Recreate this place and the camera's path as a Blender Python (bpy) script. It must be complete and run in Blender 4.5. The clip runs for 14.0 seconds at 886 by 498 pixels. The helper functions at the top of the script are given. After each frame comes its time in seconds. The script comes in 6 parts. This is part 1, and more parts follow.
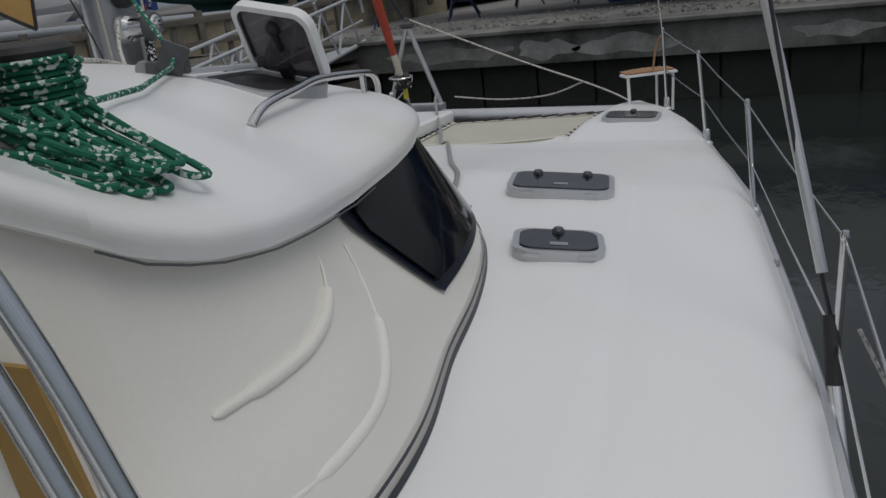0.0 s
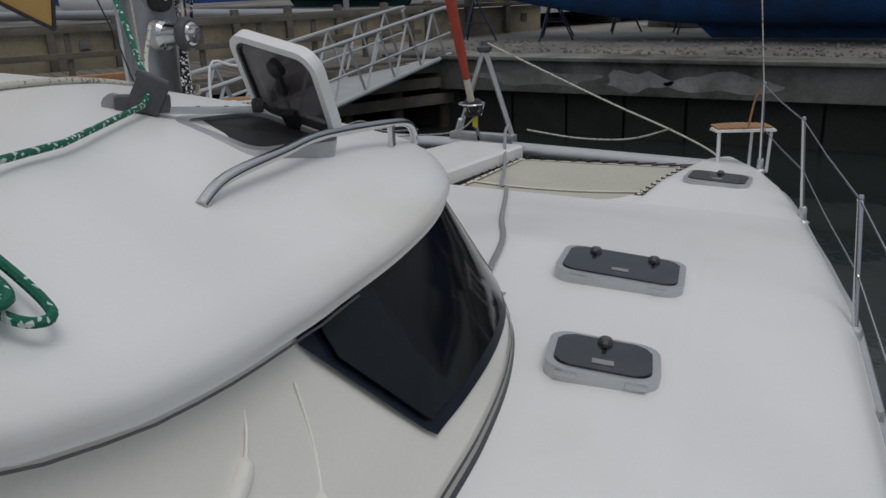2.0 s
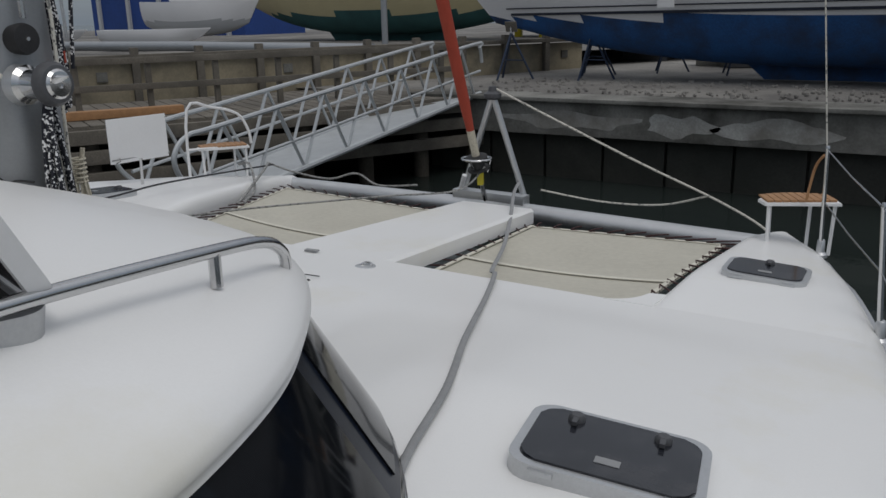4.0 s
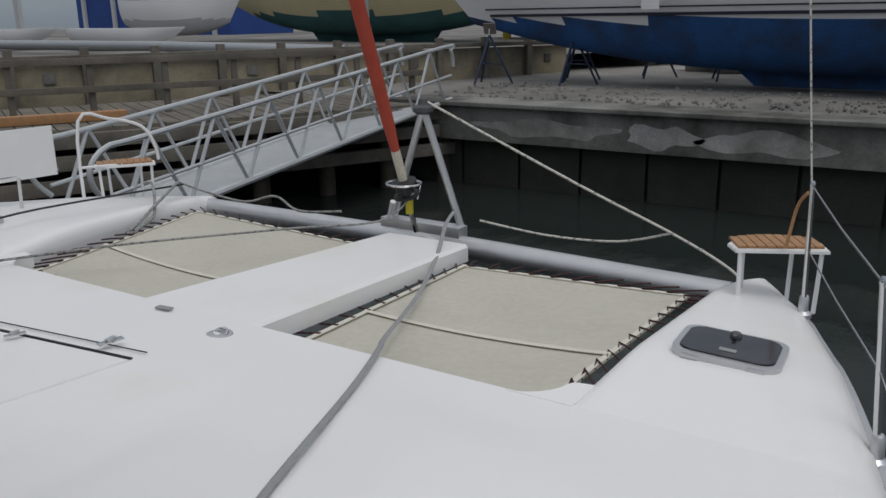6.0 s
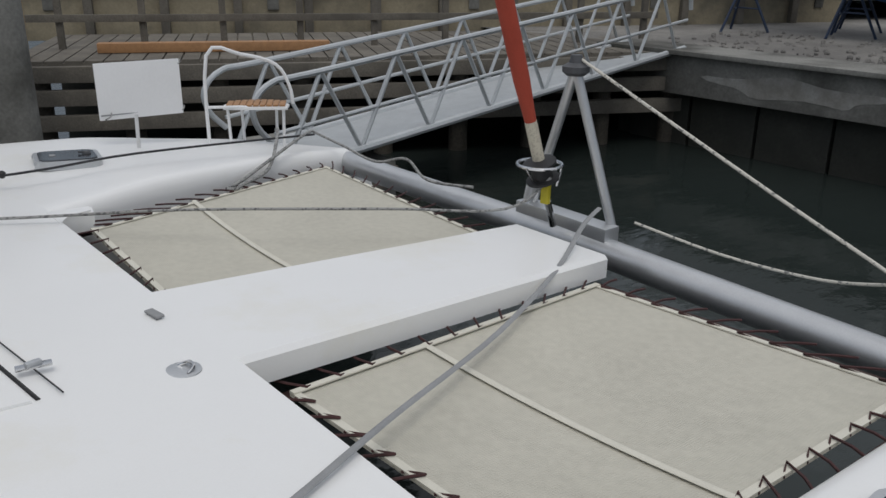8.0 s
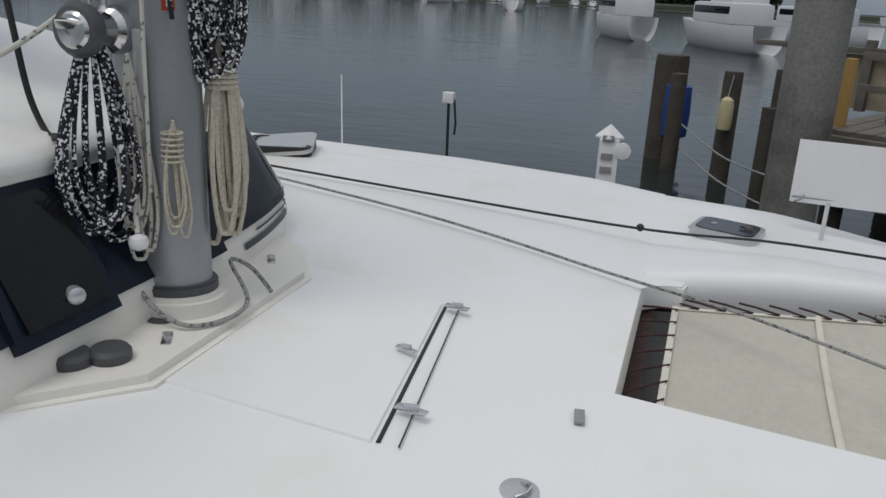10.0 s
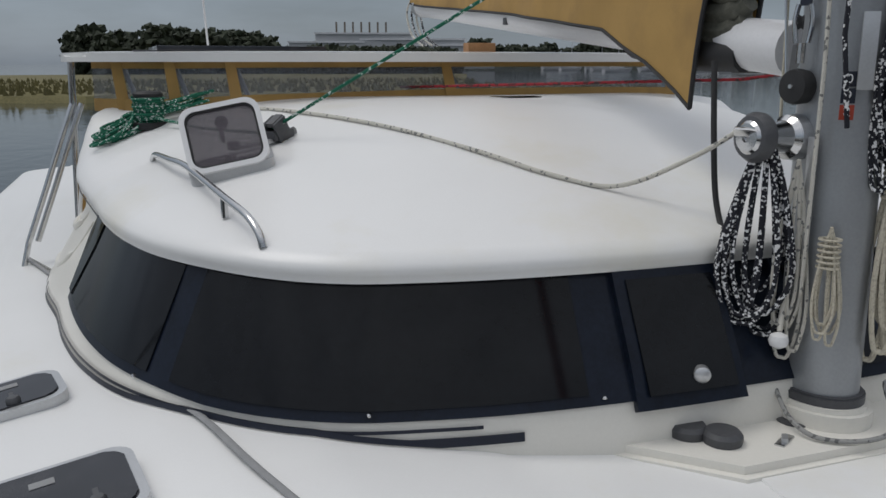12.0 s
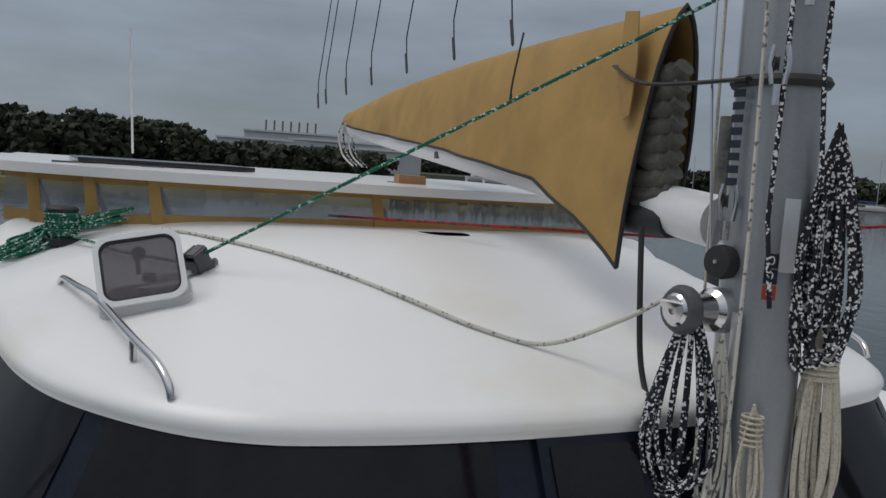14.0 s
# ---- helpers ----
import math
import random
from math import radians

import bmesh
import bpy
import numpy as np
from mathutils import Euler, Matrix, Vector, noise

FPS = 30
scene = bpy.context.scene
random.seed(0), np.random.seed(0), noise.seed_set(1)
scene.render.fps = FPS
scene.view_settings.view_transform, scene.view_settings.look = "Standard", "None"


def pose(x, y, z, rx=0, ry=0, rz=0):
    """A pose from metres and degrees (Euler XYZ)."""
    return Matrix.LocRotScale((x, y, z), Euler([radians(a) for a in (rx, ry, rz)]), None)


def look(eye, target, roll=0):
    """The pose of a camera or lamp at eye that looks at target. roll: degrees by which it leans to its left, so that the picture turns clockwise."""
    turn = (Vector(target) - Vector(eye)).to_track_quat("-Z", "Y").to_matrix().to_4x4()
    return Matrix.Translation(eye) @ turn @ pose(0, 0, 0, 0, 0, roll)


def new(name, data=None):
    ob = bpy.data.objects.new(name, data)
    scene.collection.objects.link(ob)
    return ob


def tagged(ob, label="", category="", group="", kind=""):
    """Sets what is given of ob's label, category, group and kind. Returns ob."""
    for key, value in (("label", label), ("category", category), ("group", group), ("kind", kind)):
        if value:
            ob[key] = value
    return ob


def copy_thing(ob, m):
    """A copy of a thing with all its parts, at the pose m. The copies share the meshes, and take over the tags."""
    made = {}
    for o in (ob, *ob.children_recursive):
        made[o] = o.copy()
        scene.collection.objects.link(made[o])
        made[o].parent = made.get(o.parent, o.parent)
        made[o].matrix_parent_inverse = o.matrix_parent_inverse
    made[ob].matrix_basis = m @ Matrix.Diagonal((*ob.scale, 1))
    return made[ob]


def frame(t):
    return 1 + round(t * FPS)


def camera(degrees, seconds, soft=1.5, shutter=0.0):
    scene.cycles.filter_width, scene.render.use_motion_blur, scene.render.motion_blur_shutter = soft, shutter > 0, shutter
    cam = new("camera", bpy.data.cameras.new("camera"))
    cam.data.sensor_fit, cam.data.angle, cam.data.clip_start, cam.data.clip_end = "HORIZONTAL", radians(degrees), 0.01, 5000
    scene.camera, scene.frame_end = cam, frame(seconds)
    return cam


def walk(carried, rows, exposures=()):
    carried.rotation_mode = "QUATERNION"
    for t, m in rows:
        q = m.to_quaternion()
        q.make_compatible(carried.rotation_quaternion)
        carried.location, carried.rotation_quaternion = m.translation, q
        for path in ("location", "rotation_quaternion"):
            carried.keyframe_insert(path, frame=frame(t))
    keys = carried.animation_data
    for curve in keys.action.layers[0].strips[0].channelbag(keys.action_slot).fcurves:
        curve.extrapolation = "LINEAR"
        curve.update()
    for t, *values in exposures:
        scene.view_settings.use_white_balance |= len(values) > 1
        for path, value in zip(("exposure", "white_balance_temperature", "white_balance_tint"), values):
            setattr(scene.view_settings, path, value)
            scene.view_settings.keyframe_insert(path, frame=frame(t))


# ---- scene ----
import functools

cam = camera(56.6, 14.0)
PATH = [
    (0, (-0.073, 0.034, 1.314), (-0.848, 1.757, 0.659), -6.8),
    (0.5, (-0.08, 0.078, 1.32), (-0.828, 1.808, 0.651), -5.2),
    (1, (-0.1, 0.228, 1.338), (-0.886, 1.942, 0.671), -3.2),
    (1.5, (-0.155, 0.481, 1.36), (-1.013, 2.168, 0.715), -2.1),
    (2, (-0.185, 0.715, 1.387), (-1.117, 2.371, 0.765), -1.8),
    (2.5, (-0.229, 1.053, 1.374), (-1.223, 2.685, 0.785), -2.1),
    (5, (-0.489, 2.513, 1.396), (-1.529, 4.139, 0.872), -0.9),
    (5.5, (-0.487, 2.794, 1.351), (-1.514, 4.431, 0.835), -0.5),
    (6, (-0.54, 3.183, 1.37), (-1.57, 4.809, 0.826), -0.7),
    (6.5, (-0.547, 3.591, 1.345), (-1.642, 5.166, 0.779), -1.1),
    (7, (-0.651, 3.983, 1.316), (-1.85, 5.465, 0.713), -1.3),
    (9.5, (-1.085, 5.548, 1.371), (-2.964, 5.688, 0.7), 3.0),
    (9.7, (-1.144, 5.688, 1.35), (-3.034, 5.559, 0.708), 3.0),
    (10, (-1.251, 5.907, 1.344), (-3.078, 5.362, 0.741), 3.1),
    (10.5, (-1.35, 6.045, 1.316), (-2.961, 4.979, 0.8), 2.8),
    (11, (-1.353, 6.314, 1.409), (-2.515, 4.764, 0.91), 1.7),
    (11.5, (-1.496, 6.333, 1.419), (-2.241, 4.541, 0.935), 0.0),
    (12, (-1.514, 6.356, 1.416), (-2.158, 4.515, 0.972), -0.0),
    (12.5, (-1.536, 6.341, 1.437), (-2.218, 4.509, 1.015), 1.0),
    (13, (-1.539, 6.327, 1.473), (-2.268, 4.509, 1.07), 2.3),
    (13.5, (-1.543, 6.292, 1.543), (-2.319, 4.483, 1.189), 3.4),
    (14, (-1.522, 6.24, 1.589), (-2.355, 4.431, 1.399), 4.0),
]
walk(cam, [(t, look(eye, target, roll)) for t, eye, target, roll in PATH],
     [(0.0, -0.70), (2.7, -0.62), (5.0, -0.47), (6.0, -0.37), (7.2, -0.28), (9.5, -0.33), (11.0, -0.33), (14.0, -0.38)])

# ---- world and sun: overcast, brightest overhead ----
world = bpy.data.worlds.new("overcast")
scene.world = world
world.use_nodes = True
wt = world.node_tree
wt.nodes.clear()


def wnode(kind, **values):
    n = wt.nodes.new(kind)
    for k, v in values.items():
        n.inputs[k].default_value = v
    return n


w_out = wt.nodes.new("ShaderNodeOutputWorld")
w_sky = wt.nodes.new("ShaderNodeTexSky")
w_sky.sky_type = "NISHITA"
w_sky.sun_disc = False
w_sky.sun_elevation = radians(64)
w_sky.sun_rotation = radians(118)
w_tc = wt.nodes.new("ShaderNodeTexCoord")
w_sep = wt.nodes.new("ShaderNodeSeparateXYZ")
wt.links.new(w_tc.outputs["Generated"], w_sep.inputs[0])
w_ramp = wt.nodes.new("ShaderNodeValToRGB")
w_ramp.color_ramp.elements[0].position = 0.0
w_ramp.color_ramp.elements[0].color = (0.22, 0.27, 0.34, 1)
w_ramp.color_ramp.elements[1].position = 0.75
w_ramp.color_ramp.elements[1].color = (1.0, 1.02, 1.06, 1)
mid = w_ramp.color_ramp.elements.new(0.2)
mid.color = (0.36, 0.40, 0.46, 1)
wt.links.new(w_sep.outputs["Z"], w_ramp.inputs[0])
w_map = wt.nodes.new("ShaderNodeMapping")
w_map.inputs["Scale"].default_value = (2.2, 2.2, 9.0)
wt.links.new(w_tc.outputs["Generated"], w_map.inputs[0])
w_noise = wnode("ShaderNodeTexNoise", Scale=1.6, Detail=6.0, Roughness=0.55)
wt.links.new(w_map.outputs[0], w_noise.inputs["Vector"])
w_cl = wt.nodes.new("ShaderNodeMapRange")
w_cl.inputs["From Min"].default_value, w_cl.inputs["From Max"].default_value = 0.3, 0.7
w_cl.inputs["To Min"].default_value, w_cl.inputs["To Max"].default_value = 0.78, 1.22
wt.links.new(w_noise.outputs["Fac"], w_cl.inputs["Value"])
w_mul = wt.nodes.new("ShaderNodeVectorMath")
w_mul.operation = "SCALE"
wt.links.new(w_ramp.outputs[0], w_mul.inputs[0])
wt.links.new(w_cl.outputs[0], w_mul.inputs["Scale"])
w_b1 = wnode("ShaderNodeBackground", Strength=0.02)
wt.links.new(w_sky.outputs[0], w_b1.inputs[0])
w_b2 = wnode("ShaderNodeBackground", Strength=0.80)
wt.links.new(w_mul.outputs[0], w_b2.inputs[0])
w_add = wt.nodes.new("ShaderNodeAddShader")
wt.links.new(w_b1.outputs[0], w_add.inputs[0])
wt.links.new(w_b2.outputs[0], w_add.inputs[1])
wt.links.new(w_add.outputs[0], w_out.inputs[0])
sun = new("sun", bpy.data.lights.new("sun", "SUN"))
sun.data.energy, sun.data.angle, sun.data.color = 1.1, radians(28), (1.0, 0.97, 0.93)
sun.matrix_world = look((0, 0, 30), (-13, 7, 0))


# ---- materials ----
def mat(name, color, rough=0.5, metal=0.0, var=0.12, scale=6.0, fine=60.0, bump=0.05, dist=0.004, dirt=None, dirt_at=0.62, transmission=0.0, alpha=1.0, coat=0.0):
    """Paint, metal or stone with variation at two scales, optional stains and a fine relief."""
    m = bpy.data.materials.new(name)
    m.use_nodes = True
    t = m.node_tree
    b = t.nodes["Principled BSDF"]
    tc = t.nodes.new("ShaderNodeTexCoord")
    big = t.nodes.new("ShaderNodeTexNoise")
    big.inputs["Scale"].default_value, big.inputs["Detail"].default_value = scale, 5
    small = t.nodes.new("ShaderNodeTexNoise")
    small.inputs["Scale"].default_value, small.inputs["Detail"].default_value = fine, 4
    for n in (big, small):
        t.links.new(tc.outputs["Object"], n.inputs["Vector"])
    add = t.nodes.new("ShaderNodeMath")
    add.operation = "ADD"
    t.links.new(big.outputs["Fac"], add.inputs[0])
    t.links.new(small.outputs["Fac"], add.inputs[1])
    rg = t.nodes.new("ShaderNodeMapRange")
    rg.inputs["From Min"].default_value, rg.inputs["From Max"].default_value = 0.6, 1.4
    rg.inputs["To Min"].default_value, rg.inputs["To Max"].default_value = 1 - var, 1 + var
    t.links.new(add.outputs[0], rg.inputs["Value"])
    sc = t.nodes.new("ShaderNodeVectorMath")
    sc.operation = "SCALE"
    sc.inputs[0].default_value = color
    t.links.new(rg.outputs[0], sc.inputs["Scale"])
    out = sc.outputs[0]
    if dirt:
        st = t.nodes.new("ShaderNodeTexNoise")
        st.inputs["Scale"].default_value, st.inputs["Detail"].default_value = scale * 0.45, 8
        st.inputs["Roughness"].default_value = 0.65
        t.links.new(tc.outputs["Object"], st.inputs["Vector"])
        r2 = t.nodes.new("ShaderNodeMapRange")
        r2.inputs["From Min"].default_value, r2.inputs["From Max"].default_value = dirt_at - 0.12, dirt_at + 0.08
        t.links.new(st.outputs["Fac"], r2.inputs["Value"])
        mx = t.nodes.new("ShaderNodeMix")
        mx.data_type = "RGBA"
        t.links.new(r2.outputs[0], mx.inputs[0])
        t.links.new(out, mx.inputs[6])
        mx.inputs[7].default_value = (*dirt, 1)
        out = mx.outputs[2]
    t.links.new(out, b.inputs["Base Color"])
    b.inputs["Roughness"].default_value, b.inputs["Metallic"].default_value = rough, metal
    b.inputs["Transmission Weight"].default_value = transmission
    b.inputs["Alpha"].default_value = alpha
    b.inputs["Coat Weight"].default_value = coat
    if bump:
        bp = t.nodes.new("ShaderNodeBump")
        bp.inputs["Strength"].default_value, bp.inputs["Distance"].default_value = bump, dist
        t.links.new(small.outputs["Fac"], bp.inputs["Height"])
        t.links.new(bp.outputs[0], b.inputs["Normal"])
    return m


def rope_mat(name, base, fleck, scale=70.0, amount=0.36):
    """Braided cover with flecks of a second colour."""
    m = bpy.data.materials.new(name)
    m.use_nodes = True
    t = m.node_tree
    b = t.nodes["Principled BSDF"]
    tc = t.nodes.new("ShaderNodeTexCoord")
    v = t.nodes.new("ShaderNodeTexVoronoi")
    v.inputs["Scale"].default_value = scale
    t.links.new(tc.outputs["Object"], v.inputs["Vector"])
    r = t.nodes.new("ShaderNodeMath")
    r.operation = "LESS_THAN"
    sep = t.nodes.new("ShaderNodeSeparateColor")
    t.links.new(v.outputs["Color"], sep.inputs[0])
    t.links.new(sep.outputs[0], r.inputs[0])
    r.inputs[1].default_value = amount
    mx = t.nodes.new("ShaderNodeMix")
    mx.data_type = "RGBA"
    mx.inputs[6].default_value, mx.inputs[7].default_value = (*base, 1), (*fleck, 1)
    t.links.new(r.outputs[0], mx.inputs[0])
    t.links.new(mx.outputs[2], b.inputs["Base Color"])
    b.inputs["Roughness"].default_value = 0.85
    bp = t.nodes.new("ShaderNodeBump")
    bp.inputs["Strength"].default_value, bp.inputs["Distance"].default_value = 0.6, 0.003
    t.links.new(v.outputs["Distance"], bp.inputs["Height"])
    t.links.new(bp.outputs[0], b.inputs["Normal"])
    return m


def net_mat(name, color):
    """Woven trampoline netting: a fine weave of raised threads."""
    m = mat(name, color, 0.9, var=0.1, scale=1.6, fine=25, bump=0)
    t = m.node_tree
    b = t.nodes["Principled BSDF"]
    tc = t.nodes.new("ShaderNodeTexCoord")
    ck = t.nodes.new("ShaderNodeTexVoronoi")
    ck.inputs["Scale"].default_value = 95
    ck.inputs["Randomness"].default_value = 0.12
    t.links.new(tc.outputs["Object"], ck.inputs["Vector"])
    bp = t.nodes.new("ShaderNodeBump")
    bp.inputs["Strength"].default_value, bp.inputs["Distance"].default_value = 0.8, 0.004
    t.links.new(ck.outputs["Distance"], bp.inputs["Height"])
    t.links.new(bp.outputs[0], b.inputs["Normal"])
    return m


def water_mat():
    m = bpy.data.materials.new("harbour_water")
    m.use_nodes = True
    t = m.node_tree
    b = t.nodes["Principled BSDF"]
    b.inputs["Base Color"].default_value = (0.020, 0.026, 0.024, 1)
    b.inputs["Roughness"].default_value = 0.06
    b.inputs["IOR"].default_value = 1.36
    tc = t.nodes.new("ShaderNodeTexCoord")
    mp = t.nodes.new("ShaderNodeMapping")
    mp.inputs["Scale"].default_value = (1.0, 0.45, 1.0)
    t.links.new(tc.outputs["Object"], mp.inputs[0])
    a = t.nodes.new("ShaderNodeTexNoise")
    a.inputs["Scale"].default_value, a.inputs["Detail"].default_value = 2.2, 5
    c = t.nodes.new("ShaderNodeTexNoise")
    c.inputs["Scale"].default_value, c.inputs["Detail"].default_value = 0.35, 3
    for n in (a, c):
        t.links.new(mp.outputs[0], n.inputs["Vector"])
    add = t.nodes.new("ShaderNodeMath")
    add.operation = "MULTIPLY_ADD"
    add.inputs[1].default_value = 2.0
    t.links.new(c.outputs["Fac"], add.inputs[0])
    t.links.new(a.outputs["Fac"], add.inputs[2])
    bp = t.nodes.new("ShaderNodeBump")
    bp.inputs["Strength"].default_value, bp.inputs["Distance"].default_value = 0.35, 0.05
    t.links.new(add.outputs[0], bp.inputs["Height"])
    t.links.new(bp.outputs[0], b.inputs["Normal"])
    return m


def glass_mat(name, color, rough=0.02, alpha=0.35):
    """Tinted clear sheet."""
    m = bpy.data.materials.new(name)
    m.use_nodes = True
    b = m.node_tree.nodes["Principled BSDF"]
    b.inputs["Base Color"].default_value = (*color, 1)
    b.inputs["Roughness"].default_value = rough
    b.inputs["Alpha"].default_value = alpha
    return m


M_gel = mat("white_gelcoat", (0.80, 0.80, 0.79), 0.32, var=0.025, scale=1.6, fine=160, bump=0.10, dist=0.0015, dirt=(0.74, 0.72, 0.64), dirt_at=0.66)
M_gel_smooth = mat("glossy_gelcoat", (0.80, 0.80, 0.785), 0.2, var=0.02, scale=2.0, fine=40, bump=0.02, dist=0.001)
M_gel_warm = mat("cream_gelcoat", (0.78, 0.76, 0.70), 0.28, var=0.03, scale=2, fine=80, bump=0.03)
M_stripe = mat("navy_vinyl_stripe", (0.012, 0.016, 0.03), 0.4, var=0.2)
M_glass = mat("smoked_acrylic", (0.006, 0.007, 0.009), 0.07, var=0.3, scale=3, fine=30, bump=0.02, dist=0.002)
M_glass.node_tree.nodes["Principled BSDF"].inputs["Specular IOR Level"].default_value = 0.22
M_navy = mat("dark_blue_window_frame", (0.008, 0.012, 0.022), 0.3, var=0.4, scale=9, fine=60, bump=0.05)
M_navy.node_tree.nodes["Principled BSDF"].inputs["Specular IOR Level"].default_value = 0.2
M_hatchglass = mat("grey_hatch_acrylic", (0.022, 0.024, 0.03), 0.14, var=0.25, scale=12, fine=120, bump=0.04, dirt=(0.045, 0.045, 0.05), dirt_at=0.62)
M_lidglass = glass_mat("mauve_tinted_acrylic", (0.10, 0.085, 0.10), 0.08, 0.72)
M_alu = mat("anodised_aluminium", (0.56, 0.57, 0.58), 0.38, 0.75, var=0.08, scale=8, fine=120, bump=0.05)
M_mast = mat("grey_mast_aluminium", (0.34, 0.355, 0.37), 0.42, 0.55, var=0.08, scale=4, fine=90, bump=0.03)
M_steel = mat("stainless_steel", (0.62, 0.62, 0.62), 0.16, 1.0, var=0.05, bump=0.0)
M_galv = mat("galvanised_gangway_aluminium", (0.50, 0.52, 0.53), 0.5, 0.5, var=0.12, scale=5, fine=60, bump=0.1)
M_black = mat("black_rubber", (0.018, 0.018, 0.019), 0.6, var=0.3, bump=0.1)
M_dgrey = mat("dark_grey_plastic", (0.07, 0.072, 0.078), 0.5, var=0.2, bump=0.05)
M_white = mat("white_plastic", (0.78, 0.78, 0.78), 0.4, var=0.03)
M_net = net_mat("beige_netting", (0.50, 0.48, 0.41))
M_nethem = mat("beige_webbing_hem", (0.62, 0.60, 0.52), 0.9, var=0.08, scale=8, fine=200, bump=0.3)
M_maroon = mat("maroon_lacing_cord", (0.055, 0.022, 0.022), 0.85, var=0.5, scale=30, fine=200, bump=0.5)
M_gap = mat("maroon_edge_webbing", (0.045, 0.022, 0.020), 0.9, var=0.4, scale=20, fine=200, bump=0.4)
M_teak = mat("teak_slats", (0.36, 0.19, 0.085), 0.6, var=0.25, scale=14, fine=120, bump=0.2)
M_tan = mat("tan_acrylic_canvas", (0.42, 0.26, 0.085), 0.9, var=0.12, scale=5, fine=260, bump=0.35, dirt=(0.34, 0.21, 0.075), dirt_at=0.6)
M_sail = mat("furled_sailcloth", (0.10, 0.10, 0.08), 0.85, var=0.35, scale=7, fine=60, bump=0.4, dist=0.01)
M_red = mat("red_sun_strip_canvas", (0.36, 0.055, 0.03), 0.85, var=0.15, scale=10, fine=150, bump=0.3)
M_green = rope_mat("green_braided_rope", (0.008, 0.13, 0.075), (0.55, 0.62, 0.58), 110, 0.16)
M_bw = rope_mat("navy_and_white_braided_rope", (0.012, 0.013, 0.02), (0.72, 0.72, 0.72), 115, 0.25)
M_wrope = rope_mat("white_braided_rope", (0.58, 0.56, 0.50), (0.2, 0.2, 0.19), 90, 0.12)
M_cream = rope_mat("cream_braided_rope", (0.55, 0.51, 0.41), (0.45, 0.41, 0.33), 120, 0.3)
M_grope = rope_mat("grey_braided_rope", (0.30, 0.30, 0.29), (0.12, 0.12, 0.12), 90, 0.25)
M_redrope = rope_mat("red_braided_rope", (0.33, 0.02, 0.03), (0.05, 0.02, 0.02), 80, 0.3)
M_wire = mat("dark_wire", (0.03, 0.03, 0.033), 0.5, 0.3, var=0.2)
M_strap = mat("grey_webbing_strap", (0.27, 0.275, 0.28), 0.8, var=0.15, scale=20, fine=250, bump=0.4)
M_clear = glass_mat("clear_vinyl", (0.22, 0.24, 0.28), 0.05, 0.30)
M_conc = mat("weathered_concrete", (0.21, 0.207, 0.19), 0.9, var=0.3, scale=1.3, fine=24, bump=0.5, dist=0.01, dirt=(0.06, 0.058, 0.05), dirt_at=0.53)
# wet quay face; the same dark colour stands for shade beneath the wharf
M_concwet_shade = mat("dark_wet_and_shade_concrete", (0.032, 0.032, 0.026), 0.7, var=0.35, scale=1.5, fine=20, bump=0.5, dist=0.01, dirt=(0.018, 0.02, 0.015), dirt_at=0.55)
M_conclight = mat("pale_concrete_patch", (0.38, 0.38, 0.36), 0.9, var=0.3, scale=2.0, fine=30, bump=0.4, dirt=(0.2, 0.19, 0.17), dirt_at=0.52)
M_panel = mat("stained_beige_panel", (0.32, 0.275, 0.19), 0.9, var=0.2, scale=1.6, fine=20, bump=0.3, dirt=(0.17, 0.15, 0.11), dirt_at=0.56)
M_gravel = mat("gravel_yard", (0.25, 0.24, 0.22), 0.95, var=0.4, scale=0.5, fine=14, bump=0.9, dist=0.03, dirt=(0.14, 0.133, 0.125), dirt_at=0.5)
M_timber = mat("grey_weathered_timber", (0.15, 0.135, 0.112), 0.9, var=0.35, scale=3, fine=40, bump=0.5, dist=0.01, dirt=(0.10, 0.09, 0.075), dirt_at=0.56)
M_pile = mat("dark_tarred_pile", (0.06, 0.052, 0.04), 0.85, var=0.5, scale=3, fine=30, bump=0.6, dist=0.015)
M_blue = mat("blue_antifouling", (0.014, 0.085, 0.26), 0.75, var=0.3, scale=1.2, fine=25, bump=0.2, dirt=(0.02, 0.035, 0.075), dirt_at=0.56)
M_teal = mat("teal_antifouling", (0.03, 0.10, 0.10), 0.75, var=0.3, scale=1.2, fine=25)
M_cream_hull = mat("cream_hull_paint", (0.50, 0.44, 0.26), 0.45, var=0.1, scale=1.0)
M_hullwhite = mat("white_hull_paint", (0.72, 0.72, 0.73), 0.3, var=0.06, scale=0.8)
M_yellow = mat("yellow_enamel", (0.62, 0.52, 0.03), 0.5, var=0.12)
M_bluesteel = mat("blue_painted_steel", (0.02, 0.035, 0.07), 0.55, 0.2, var=0.25)
M_shed = mat("blue_shed_cladding", (0.012, 0.05, 0.22), 0.6, var=0.2, scale=0.6, fine=6)
M_leaf = mat("dark_foliage", (0.022, 0.03, 0.014), 0.8, var=0.6, scale=0.6, fine=4, bump=0.3)
M_marsh = mat("marsh_grass", (0.13, 0.115, 0.045), 0.9, var=0.4, scale=0.4, fine=5, bump=0.4)
M_lightgrey = mat("pale_metal_cladding", (0.46, 0.47, 0.48), 0.7, var=0.1, scale=0.3)
M_water = water_mat()


# ---- mesh helpers ----
PLACE = {}


def thing(name, at, label, category, group="", kind=""):
    e = new(name)
    e.empty_display_size = 0.1
    e.location = at
    PLACE[e] = Vector(at)
    return tagged(e, label, category, group, kind)


